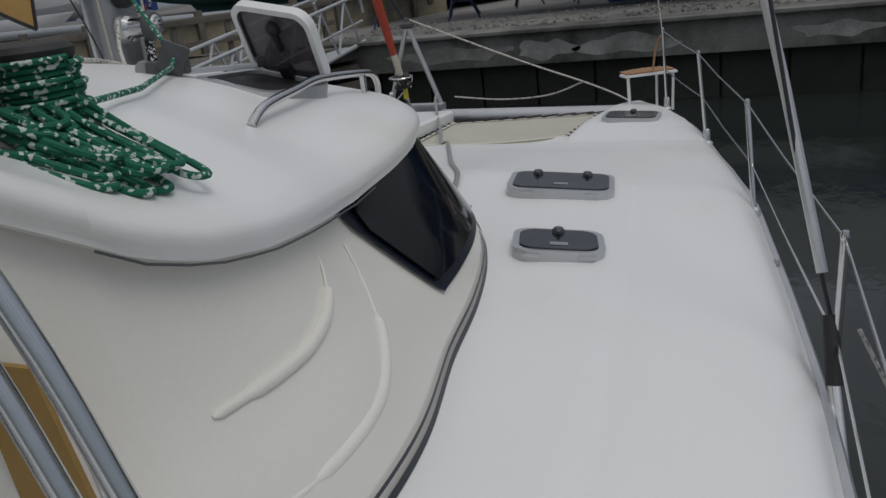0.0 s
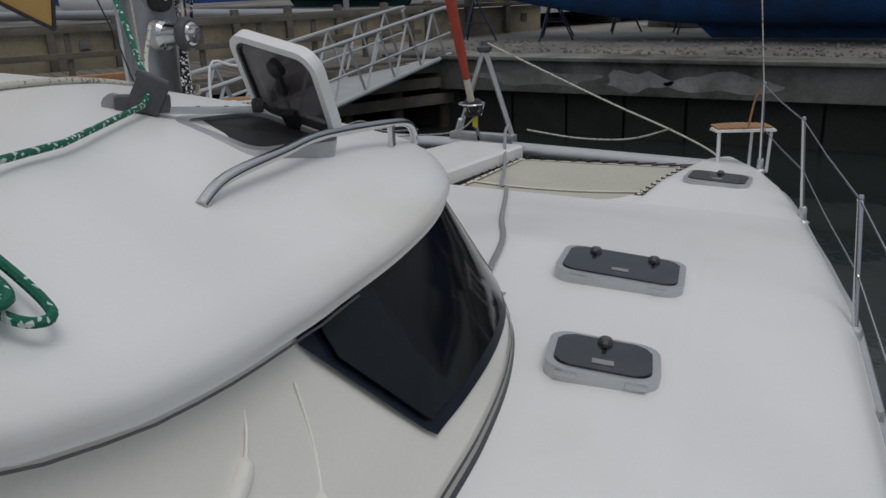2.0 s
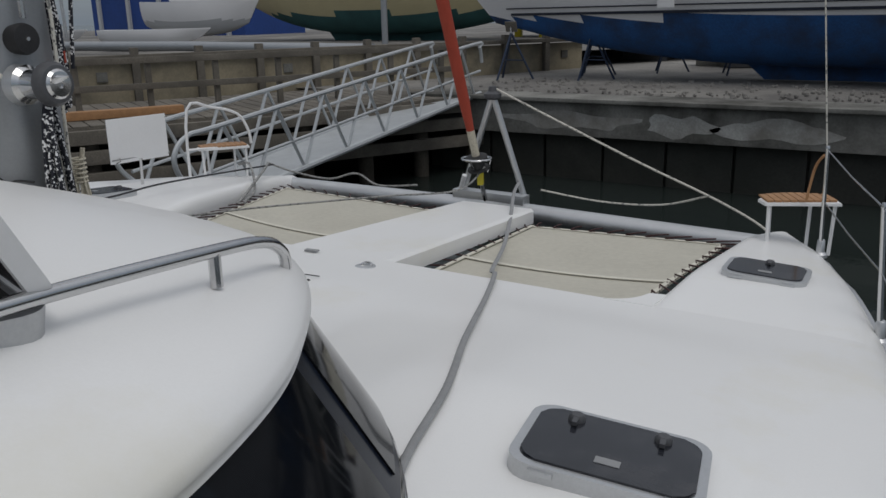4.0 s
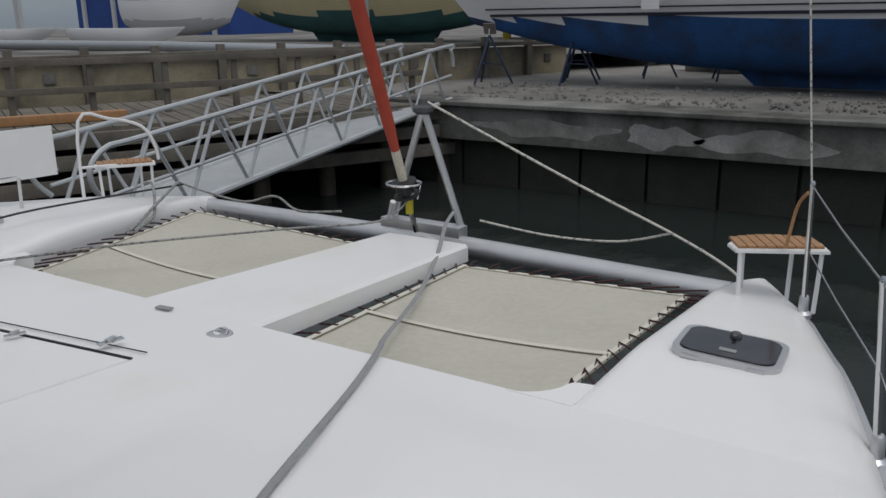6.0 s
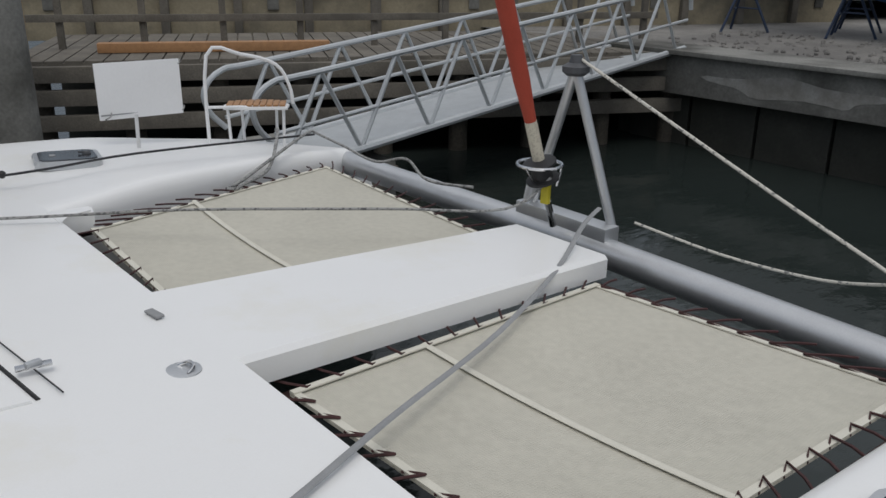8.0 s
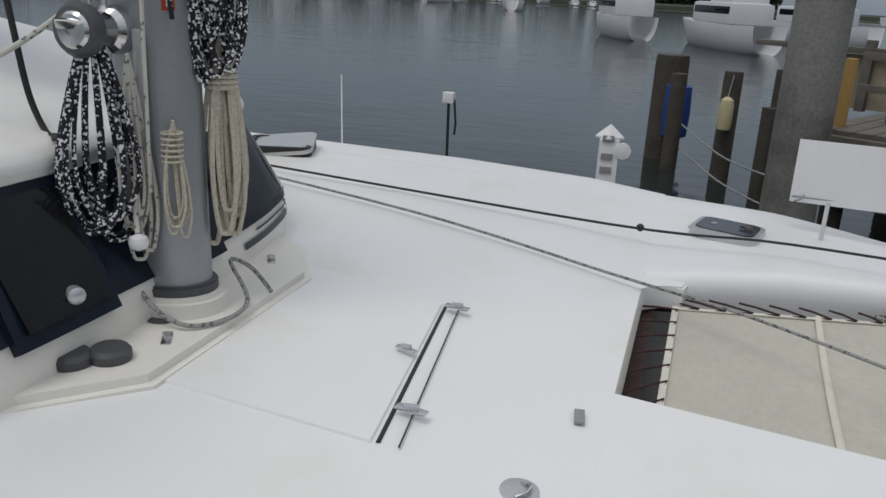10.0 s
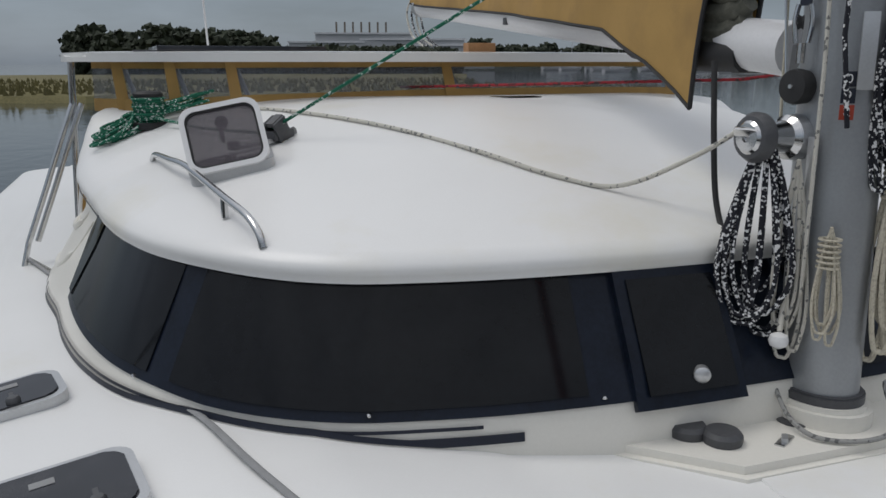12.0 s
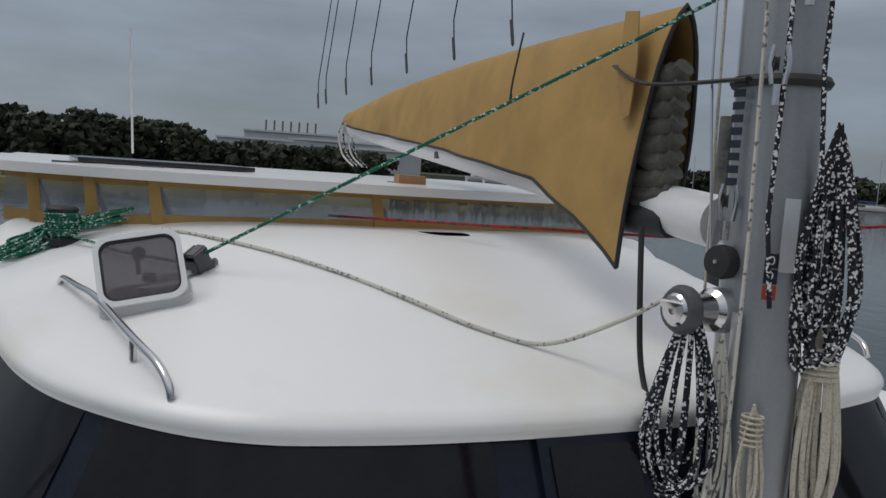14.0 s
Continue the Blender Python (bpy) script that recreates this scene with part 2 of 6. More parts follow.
def part(name, bm, material, parent=None, label="", smooth=True):
    """Links a bmesh, given in world places, as one mesh under a thing or a part."""
    me = bpy.data.meshes.new(name)
    base = PLACE[parent] if parent else Vector((0, 0, 0))
    for v in bm.verts:
        v.co -= base
    bmesh.ops.recalc_face_normals(bm, faces=bm.faces)
    bm.to_mesh(me)
    bm.free()
    if smooth:
        me.set_sharp_from_angle(angle=radians(38))
        for p in me.polygons:
            p.use_smooth = True
    me.materials.append(material)
    ob = new(name, me)
    if parent:
        ob.parent = parent
    PLACE[ob] = base
    if label:
        ob["label"] = label
    return ob


def solo(name, bm, material, label, category, group="", kind="", smooth=True):
    return tagged(part(name, bm, material, None, "", smooth), label, category, group, kind)


def box(bm, c, size, rot=(0, 0, 0), bevel=0.0):
    m = pose(*c, *rot) @ Matrix.Diagonal((*size, 1))
    r = bmesh.ops.create_cube(bm, size=1.0, matrix=m)
    if bevel:
        edges = {e for v in r["verts"] for e in v.link_edges}
        bmesh.ops.bevel(bm, geom=list(edges), offset=bevel, segments=2, affect="EDGES", profile=0.7)
    return bm


def bx(c, size, rot=(0, 0, 0), bevel=0.0):
    return box(bmesh.new(), c, size, rot, bevel)


def smooth_path(pts, per=6):
    """Points of a curve through the given ones."""
    p = [Vector(q) for q in pts]
    if len(p) < 3:
        return p
    out = []
    for i in range(len(p) - 1):
        a, b, c, d = p[max(i - 1, 0)], p[i], p[i + 1], p[min(i + 2, len(p) - 1)]
        for k in range(per):
            t = k / per
            out.append(0.5 * (2 * b + (c - a) * t + (2 * a - 5 * b + 4 * c - d) * t * t + (3 * b - a - 3 * c + d) * t ** 3))
    out.append(p[-1])
    return out


def tube(bm, pts, r, n=8, smooth=0, flat=1.0):
    """A round (or flattened) rod along a line of points; r may be a list."""
    p = smooth_path(pts, smooth) if smooth else [Vector(q) for q in pts]
    rings = []
    last = None
    for i, q in enumerate(p):
        d = (p[min(i + 1, len(p) - 1)] - p[max(i - 1, 0)]).normalized()
        if last is None:
            a = d.cross(Vector((0, 0, 1)))
            if a.length < 0.05:
                a = d.cross(Vector((1, 0, 0)))
        else:
            a = last - d * last.dot(d)
        a.normalize()
        last = a
        b = d.cross(a)
        rr = r[min(i, len(r) - 1)] if isinstance(r, (list, tuple)) else r
        rings.append([bm.verts.new(q + a * (rr * math.cos(2 * math.pi * k / n)) + b * (rr * flat * math.sin(2 * math.pi * k / n))) for k in range(n)])
    for s, t in zip(rings, rings[1:]):
        for k in range(n):
            bm.faces.new((s[k], s[(k + 1) % n], t[(k + 1) % n], t[k]))
    bm.faces.new(rings[0][::-1])
    bm.faces.new(rings[-1])
    return bm


def tb(pts, r, n=8, smooth=0, flat=1.0):
    return tube(bmesh.new(), pts, r, n, smooth, flat)


def lathe(bm, base, profile, n=20, axis=(0, 0, 1)):
    """A turned solid: profile of (radius, height) along the axis from base."""
    ax = Vector(axis).normalized()
    a = ax.cross(Vector((1, 0, 0)))
    if a.length < 0.1:
        a = ax.cross(Vector((0, 1, 0)))
    a.normalize()
    b = ax.cross(a)
    base = Vector(base)
    rings = [[bm.verts.new(base + ax * h + (a * math.cos(2 * math.pi * k / n) + b * math.sin(2 * math.pi * k / n)) * max(r, 1e-4)) for k in range(n)] for r, h in profile]
    for s, t in zip(rings, rings[1:]):
        for k in range(n):
            bm.faces.new((s[k], s[(k + 1) % n], t[(k + 1) % n], t[k]))
    bm.faces.new(rings[0][::-1])
    bm.faces.new(rings[-1])
    return bm


def sheet(bm, rows, thick=0.0):
    """A surface through rows of points, all of one length, with an underside where thick is given."""
    v = [[bm.verts.new(q) for q in row] for row in rows]
    for a, b in zip(v, v[1:]):
        for k in range(len(a) - 1):
            bm.faces.new((a[k], a[k + 1], b[k + 1], b[k]))
    if thick:
        bmesh.ops.recalc_face_normals(bm, faces=bm.faces)
        bmesh.ops.solidify(bm, geom=bm.faces[:], thickness=thick)
    return bm


def rounded(w, d, r, n=5):
    """Outline of a rounded rectangle about the origin."""
    out = []
    for cx, cy, a0 in ((w / 2 - r, d / 2 - r, 0), (-w / 2 + r, d / 2 - r, 90), (-w / 2 + r, -d / 2 + r, 180), (w / 2 - r, -d / 2 + r, 270)):
        for k in range(n + 1):
            a = radians(a0 + 90 * k / n)
            out.append((cx + r * math.cos(a), cy + r * math.sin(a)))
    return out


def prism(bm, outline, z0, z1, m=None, bevel=0.0):
    """An upright block over an outline of (x, y)."""
    m = m or Matrix()
    lo = [bm.verts.new(m @ Vector((x, y, z0))) for x, y in outline]
    hi = [bm.verts.new(m @ Vector((x, y, z1))) for x, y in outline]
    n = len(outline)
    for k in range(n):
        bm.faces.new((lo[k], lo[(k + 1) % n], hi[(k + 1) % n], hi[k]))
    bm.faces.new(lo[::-1])
    top = bm.faces.new(hi)
    if bevel:
        bmesh.ops.bevel(bm, geom=list(top.edges), offset=bevel, segments=2, affect="EDGES")
    return bm


def ring_prism(bm, outer, inner, z0, z1, m=None):
    """A frame between two outlines of one length."""
    m = m or Matrix()
    n = len(outer)
    q = [[bm.verts.new(m @ Vector((x, y, z))) for x, y in o] for o, z in ((outer, z0), (outer, z1), (inner, z1), (inner, z0))]
    for a, b in ((0, 1), (1, 2), (2, 3), (3, 0)):
        for k in range(n):
            bm.faces.new((q[a][k], q[a][(k + 1) % n], q[b][(k + 1) % n], q[b][k]))
    return bm


def lerp(table, x):
    """Value at x in rows of (x, value)."""
    if x <= table[0][0]:
        return table[0][1]
    for (a, u), (b, v) in zip(table, table[1:]):
        if x <= b:
            return u + (v - u) * (x - a) / (b - a)
    return table[-1][1]


def clamp(v, a=0.0, b=1.0):
    return max(a, min(b, v))


# ---- the boat: hulls and deck ----
MID = -3.85
WATER = -1.65
OUTER = [(-5.0, 0.16), (0.0, 0.16), (1.6, 0.13), (2.4, 0.06), (3.16, -0.04), (4.46, -0.23), (5.99, -0.57), (6.89, -0.80), (7.75, -1.08), (8.2, -1.27), (8.5, -1.44)]
INNER = [(5.5, -1.66), (7.9, -1.62), (8.5, -1.46)]
INNER_P = [(5.6, -5.32), (6.0, -5.48), (7.0, -5.86), (8.0, -6.16), (8.5, -6.28)]
OUTER_P = [(-5.0, -7.72), (0.0, -7.72), (2.5, -7.68), (5.2, -7.63), (6.6, -7.45), (7.65, -7.05), (8.2, -6.66), (8.5, -6.32)]
BASE = [(-5, 0.08), (3.0, 0.08), (4.2, 0.07), (5.2, 0.035), (5.76, -0.01), (6.5, -0.03), (7.6, -0.12), (8.3, -0.21), (8.5, -0.29)]


def deck_z(x, y):
    """Height of the deck: rounded down at the outer edges, with a shallow step inboard of the side deck."""
    d = min(lerp(OUTER, y) - x, x - lerp(OUTER_P, y))
    z = lerp(BASE, y)
    far = clamp((5.5 - y) / 1.3)
    step = clamp((d - 0.63) / 0.07)
    hump = (0.045 * clamp((d - 0.05) / 0.5) + 0.026 * step * step * (3 - 2 * step) + 0.048 * clamp((d - 0.75) / 0.6)) * (1 - clamp((d - 1.5) / 0.9)) * (0.25 if x < MID else 1.0)
    apron = 0.06 * clamp((x + 3.0) / 0.5) * clamp((d - 1.3) / 0.5) * clamp((4.9 - y) / 0.9)
    return z + hump * far + apron - 0.21 * math.exp(-max(d, 0) / 0.05)


def deck_rows(y0, y1, left, right, ny, nx):
    rows = []
    for j in range(ny + 1):
        y = y0 + (y1 - y0) * j / ny
        a, b = left(y), right(y)
        row = []
        for i in range(nx + 1):
            s = i / nx
            s = 0.5 - 0.5 * math.cos(math.pi * s) if nx > 20 else s
            row.append((a + (b - a) * s, y, deck_z(a + (b - a) * s, y)))
        rows.append(row)
    return rows


def star(y):
    return lerp(OUTER, y)


def port(y):
    return lerp(OUTER_P, y)


def smoothed(table, reach=0.45):
    """The same line with its corners rounded."""
    def f(y):
        return sum(lerp(table, y + reach * k / 6) for k in range(-6, 7)) / 13
    return f


star_s, port_s = smoothed(OUTER), smoothed(OUTER_P)
AFT = 5.76
boat = thing("catamaran", (MID, 2, WATER), "white fibreglass sailing catamaran with a smooth glossy deck", "boat")
part("foredeck", sheet(bmesh.new(), deck_rows(-5.0, AFT, port_s, star_s, 110, 240)), M_gel, boat, "white moulded deck with faint yellowing")


def bow_rows(inner, outer, sign):
    rows = []
    for j in range(41):
        y = AFT + (8.5 - AFT) * j / 40
        a, b = inner(y), outer(y)
        lift = clamp((y - AFT) / 0.6)
        row = []
        for k in range(6):
            row.append((a - sign * 0.015 * (5 - k) * 0, y, deck_z(a + sign * 0.07, y) - 0.75 + 0.13 * k))
        for k in range(5):
            u = radians(90 * k / 4)
            row.append((a + sign * 0.07 * (1 - math.cos(u)), y, deck_z(a + sign * 0.07, y) - 0.08 + (0.08 + 0.025 * lift) * math.sin(u)))
        for k in range(1, 21):
            s = k / 20
            x = a + sign * 0.07 + (b - a - sign * 0.07) * s
            row.append((x, y, deck_z(x, y) + 0.025 * lift * (1 - s)))
        rows.append(row)
    tip = [(0.25 * p[0] + 0.75 * (rows[-1][0][0] + rows[-1][-1][0]) / 2, 8.56, p[2] - 0.10) for p in rows[-1]]
    rows.append(tip)
    return rows


part("bow_deck", sheet(bmesh.new(), bow_rows(smoothed(INNER, 0.2), star_s, 1)), M_gel, boat)
part("bow_deck", sheet(bmesh.new(), bow_rows(smoothed(INNER_P, 0.2), port_s, -1)), M_gel, boat)


def topsides(edge, sign):
    rows = []
    for j in range(61):
        y = -5 + 13.5 * j / 60
        x = edge(y)
        z = deck_z(x, y)
        w = 0.10 * clamp((y - 5) / 4)
        rows.append([(x, y, z), (x + sign * 0.012, y, z - 0.03), (x + sign * 0.03, y, z - 0.25), (x + sign * (0.02 - w), y, -0.9), (x - sign * (0.06 + 2 * w), y, WATER - 0.4)])
    return rows


for edge, sign in ((star_s, 1), (port_s, -1)):
    part("topside", sheet(bmesh.new(), topsides(edge, sign)), M_gel_smooth, boat)
    rail = [(edge(y) - sign * 0.02, y, deck_z(edge(y) - sign * 0.02, y) + 0.018) for y in [-5 + 13.3 * k / 60 for k in range(61)]]
    part("toe_rail", tb(rail, 0.02, 6), M_alu, boat, "dull aluminium toe rail")

# inner face of the bridge deck, above the water, behind the nets
part("bridge_deck_face", sheet(bmesh.new(), [[(-5.36 + 3.72 * k / 30, AFT, deck_z(-5.36 + 3.72 * k / 30, AFT)), (-5.36 + 3.72 * k / 30, AFT + 0.02, deck_z(-5.36 + 3.72 * k / 30, AFT) - 0.05), (-5.36 + 3.72 * k / 30, AFT - 0.1, -0.85)] for k in range(31)]), M_gel_warm, boat)

# catwalk from the bridge deck to the crossbeam
CAT = ((-3.22, -4.02), (-3.30, -3.98))
bm = bmesh.new()
rows = []
for j in range(13):
    s = j / 12
    y = AFT - 0.12 + (7.98 - AFT) * s
    a, b = CAT[0][0] + (CAT[1][0] - CAT[0][0]) * s, CAT[0][1] + (CAT[1][1] - CAT[0][1]) * s
    z = -0.004 - 0.13 * s
    rows.append([(a, y, z - 0.12), (a, y, z - 0.02), (a - 0.02, y, z), (b + 0.02, y, z), (b, y, z - 0.02), (b, y, z - 0.12), (a, y, z - 0.12)])
part("catwalk", sheet(bm, rows), M_gel, boat, "narrow white moulded walkway")

# ---- trampolines ----


def net_patch(c, sag, n=14):
    a, b, d, e = [Vector(q) for q in c]
    rows = []
    for j in range(n + 1):
        s = j / n
        row = []
        for i in range(n + 1):
            u = i / n
            p = (a * (1 - u) + b * u) * (1 - s) + (e * (1 - u) + d * u) * s
            p.z -= sag * (4 * u * (1 - u)) * (4 * s * (1 - s))
            row.append(p)
        rows.append(row)
    return rows


def trampoline(c, seam_at, label):
    """c: inner aft, outer aft, outer fore, inner fore corners of the deck opening."""
    mid = sum((Vector(q) for q in c), Vector()) / 4
    inset = [Vector(q) + (mid - Vector(q)).normalized() * 0.17 for q in c]
    t = thing("trampoline", mid, label, "trampoline", "bow trampolines")
    rows = net_patch(inset, 0.03)
    part("net", sheet(bmesh.new(), rows, 0.008), M_net, t)
    for a, b in zip(inset, inset[1:] + inset[:1]):
        d = (mid - (a + b) / 2).normalized() * 0.03
        up = Vector((0, 0, 0.008))
        part("hem", sheet(bmesh.new(), [[a + up, b + up], [a + d + up, b + d + up]], 0.006), M_nethem, t, "pale doubled webbing hem")
    k = int(14 * seam_at)
    seam = [Vector(p) + Vector((0, 0, 0.012)) for p in rows[k]]
    part("seam", tb(seam, 0.016, 6, flat=0.4), M_nethem, t, "pale seam across the net")
    corners = [Vector(q) for q in c]
    for e in range(4):
        a, b = corners[e], corners[(e + 1) % 4]
        p, q = inset[e], inset[(e + 1) % 4]
        dz = Vector((0, 0, -0.05))
        part("edge_webbing", sheet(bmesh.new(), [[a + dz, b + dz], [a * 0.55 + p * 0.45 + dz, b * 0.55 + q * 0.45 + dz]], 0.01), M_gap, t, "dark maroon laced edge")
        n = max(4, int((b - a).length / 0.16))
        for i in range(n):
            s0, s1 = (i + 0.2) / n, (i + 0.75) / n
            u, v = a.lerp(b, s0), p.lerp(q, s1)
            w = p.lerp(q, s0 + 0.05 / n)
            part("lashing", tb([u + Vector((0, 0, 0.01)), (u + v) / 2 + Vector((0, 0, 0.014)), v + (mid - v).normalized() * 0.03 + Vector((0, 0, 0.016)), w], 0.006, 5), M_maroon, t)
    return t


trampoline([(-3.25, 5.77, -0.16), (-1.69, 5.80, -0.12), (-1.65, 7.92, -0.22), (-3.36, 7.84, -0.25)], 0.36, "beige woven bow net laced with maroon cord beside the catwalk")
trampoline([(-4.08, 5.77, -0.17), (-5.32, 5.76, -0.10), (-6.16, 8.02, -0.23), (-3.98, 7.90, -0.24)], 0.36, "beige woven bow net with a grey mooring line lying on it")

# rounded aft outer corners of the net openings
for cx, sign in ((-1.70, -1), (-5.30, 1)):
    r = 0.22
    arc = [(cx + sign * r * (1 - math.sin(radians(9 * k))), AFT - 0.02 + r * (1 - math.cos(radians(9 * k)))) for k in range(11)]
    bm = bmesh.new()
    prism(bm, [(cx - sign * 0.1, AFT - 0.03)] + arc + [(cx - sign * 0.1, AFT + r)], -0.12, 0.0, None, 0.012)
    for v in bm.verts:
        v.co.z += deck_z(v.co.x, v.co.y) + 0.003
    part("opening_corner", bm, M_gel, boat)

# ---- crossbeam, striker frame, furler ----
beam = thing("crossbeam", (-3.8, 8.05, -0.3), "grey aluminium forward crossbeam between the bows", "crossbeam")
part("spar", tb([(-1.48, 8.0, -0.22), (-3.8, 8.06, -0.19), (-6.3, 8.14, -0.22)], 0.085, 16), M_alu, beam)
part("bridle_plate", bx((-3.76, 8.08, -0.13), (0.72, 0.12, 0.17), (0, 0, -2), 0.012), M_alu, beam)
for a in ((-3.45, 8.13, -0.08), (-4.05, 8.10, -0.08)):
    part("strut", tb([a, (-3.70, 8.02, 0.80)], 0.027, 10), M_alu, beam, "bare aluminium strut")
part("strut_head", lathe(bmesh.new(), (-3.70, 8.02, 0.76), [(0.05, 0), (0.075, 0.02), (0.075, 0.05), (0.04, 0.07), (0.03, 0.11)]), M_dgrey, beam)
part("pin", tb([(-4.02, 8.02, -0.02), (-3.96, 7.98, 0.10)], 0.022, 8), M_white, beam, "white capped fitting")

STAY0, STAY1 = Vector((-3.74, 7.92, 0.0)), Vector((-4.2, 3.9, 12.4))
sd = (STAY1 - STAY0).normalized()
fur = thing("furled_headsail", (-3.74, 7.92, -0.12), "furled headsail in a red cover on its drum", "sail")
part("furled_cover", tb([STAY0 + sd * 0.52, STAY0 + sd * 0.8, STAY0 + sd * 3, STAY0 + sd * 7, STAY0 + sd * 11.5], [0.03, 0.045, 0.06, 0.05, 0.025], 12), M_red, fur, "faded red canvas sun strip")
part("luff_foil", tb([STAY0 + sd * 0.3, STAY0 + sd * 0.56], 0.034, 12), M_cream, fur)
part("drum", lathe(bmesh.new(), STAY0 + sd * 0.20, [(0.04, 0), (0.095, 0.0), (0.095, 0.012), (0.06, 0.02), (0.06, 0.09), (0.095, 0.10), (0.095, 0.112), (0.04, 0.13)], 20, sd), M_black, fur, "black furling drum")
bm = bmesh.new()
ringpts = [STAY0 + sd * 0.30 + Vector((0.125 * math.cos(a), 0.125 * math.sin(a), 0)) for a in [2 * math.pi * k / 20 for k in range(21)]]
part("guard_ring", tube(bm, ringpts, 0.009, 6), M_steel, fur)
for a in (0.6, 2.7, 4.8):
    part("guard_rod", tb([STAY0 + sd * 0.30 + Vector((0.125 * math.cos(a), 0.125 * math.sin(a), 0)), STAY0 + sd * 0.17 + Vector((0.07 * math.cos(a), 0.07 * math.sin(a), 0))], 0.006, 6), M_steel, fur)
part("toggle", bx(STAY0 + sd * 0.12, (0.05, 0.03, 0.13), (0, 0, 10), 0.006), M_yellow, fur, "brass-yellow toggle")
part("shackle", tb([STAY0 + sd * 0.06, STAY0 - sd * 0.10], 0.02, 8), M_steel, fur)

for ob in (beam, fur):
    ob.location += Vector((-0.12, 0.10, -0.06))

# ---- deck hatches ----


def deck_hatch(at, w, d, yaw, label, tilt=(0, 0), handles=1, group="deck hatches"):
    m = pose(*at, tilt[0], tilt[1], yaw)
    t = thing("deck_hatch", at, label, "hatch", group)
    o, i = rounded(w, d, 0.075), rounded(w - 0.054, d - 0.054, 0.055)
    part("frame", ring_prism(bmesh.new(), o, i, -0.03, 0.026, m), M_alu, t, "brushed aluminium frame")
    part("lid", prism(bmesh.new(), rounded(w - 0.056, d - 0.056, 0.054), -0.02, 0.032, m, 0.006), M_hatchglass, t, "smoked grey acrylic lid with water spots")
    for k in range(handles):
        x = (k - (handles - 1) / 2) * w * 0.48
        hm = m @ pose(x, d * 0.30, 0.03)
        hb = lathe(bmesh.new(), (0, 0, 0), [(0.026, 0), (0.026, 0.012), (0.018, 0.022), (0.001, 0.024)], 14)
        box(hb, (0.0, -0.028, 0.014), (0.016, 0.05, 0.012))
        bmesh.ops.transform(hb, matrix=hm, verts=hb.verts)
        part("handle", hb, M_dgrey, t, "dark friction handle")
    lb = bx((0, -d * 0.22, 0.0335), (0.07, 0.035, 0.002))
    bmesh.ops.transform(lb, matrix=m, verts=lb.verts)
    part("plate", lb, M_strap, t, "small grey maker's plate")
    for x in (-w * 0.3, w * 0.3):
        hb = bx((x, -d / 2 - 0.001, 0.008), (0.07, 0.012, 0.016), (0, 0, 0), 0.004)
        bmesh.ops.transform(hb, matrix=m, verts=hb.verts)
        part("hinge", hb, M_alu, t)
    return t


def on_deck(x, y, up=0.02):
    return (x, y, deck_z(x, y) + up)


deck_hatch(on_deck(-0.94, 3.10, 0.012), 0.37, 0.30, 15, "small smoked deck hatch in an aluminium frame", (-1, 7), 1)
deck_hatch(on_deck(-1.15, 3.98, 0.014), 0.53, 0.39, 11, "large smoked deck hatch in an aluminium frame", (-2, 6), 2)
deck_hatch(on_deck(-1.25, 6.58, 0.02), 0.44, 0.37, 3, "smoked bow hatch closed flush with the foredeck", (-2, 3), 1)
deck_hatch(on_deck(-6.45, 6.18, 0.03), 0.43, 0.40, -12, "smoked bow hatch beside the port lifeline", (-2, -3), 1)
oh = thing("open_deck_hatch", on_deck(-6.85, 2.9), "dark deck hatch on the far side deck, propped slightly open", "hatch", "deck hatches")
part("frame", ring_prism(bmesh.new(), rounded(0.5, 0.5, 0.07), rounded(0.42, 0.42, 0.05), -0.02, 0.05, pose(*on_deck(-6.85, 2.9), 0, 0, 20)), M_black, oh)
part("lid", prism(bmesh.new(), rounded(0.52, 0.52, 0.07), 0.0, 0.028, pose(-6.85, 2.9, 0.13, 6, 6, 20), 0.008), M_alu, oh, "pale rimmed lid")

# ---- seats on the bows ----


def bow_seat(c, yaw, label, slat_dir=1):
    """A small teak-topped perch on four thin legs."""
    t = thing("bow_stool", (c[0], c[1], c[2] - 0.34), label, "stool", "bow seats")
    m = pose(*c, 0, 0, yaw)
    out = [(-0.24, -0.13), (0.24, -0.15), (0.25, 0.0), (0.15, 0.15), (0.0, 0.185), (-0.14, 0.15), (-0.25, 0.0)]
    rim = prism(bmesh.new(), [(x, y) for x, y in out], -0.02, 0.0, m, 0.005)
    part("rim", rim, M_white, t, "white tubular seat rim")
    for k in range(9):
        x = -0.20 + 0.05 * k
        y1 = 0.165 - 1.4 * x * x * 0.9
        sb = bx((x, (-0.115 + y1 - 0.03) / 2, 0.008), (0.044, y1 - 0.03 + 0.115, 0.014), (0, 0, 0), 0.003)
        bmesh.ops.transform(sb, matrix=m, verts=sb.verts)
        part("slat", sb, M_teak, t)
    for x, y in ((-0.21, -0.11), (0.21, -0.12), (0.14, 0.12), (-0.13, 0.12)):
        a, b = m @ Vector((x, y, -0.01)), m @ Vector((x * 0.95, y * 0.95, -0.36))
        part("leg", tb([a, b], 0.012, 8), M_white, t)
    return t


bow_seat((-1.32, 7.78, 0.165), 28, "slatted teak bow seat on white legs by the pulpit")
bow_seat((-6.63, 7.67, 0.19), 57, "slatted teak bow seat on white legs beside the gangway")

# ---- stanchions and lifelines ----


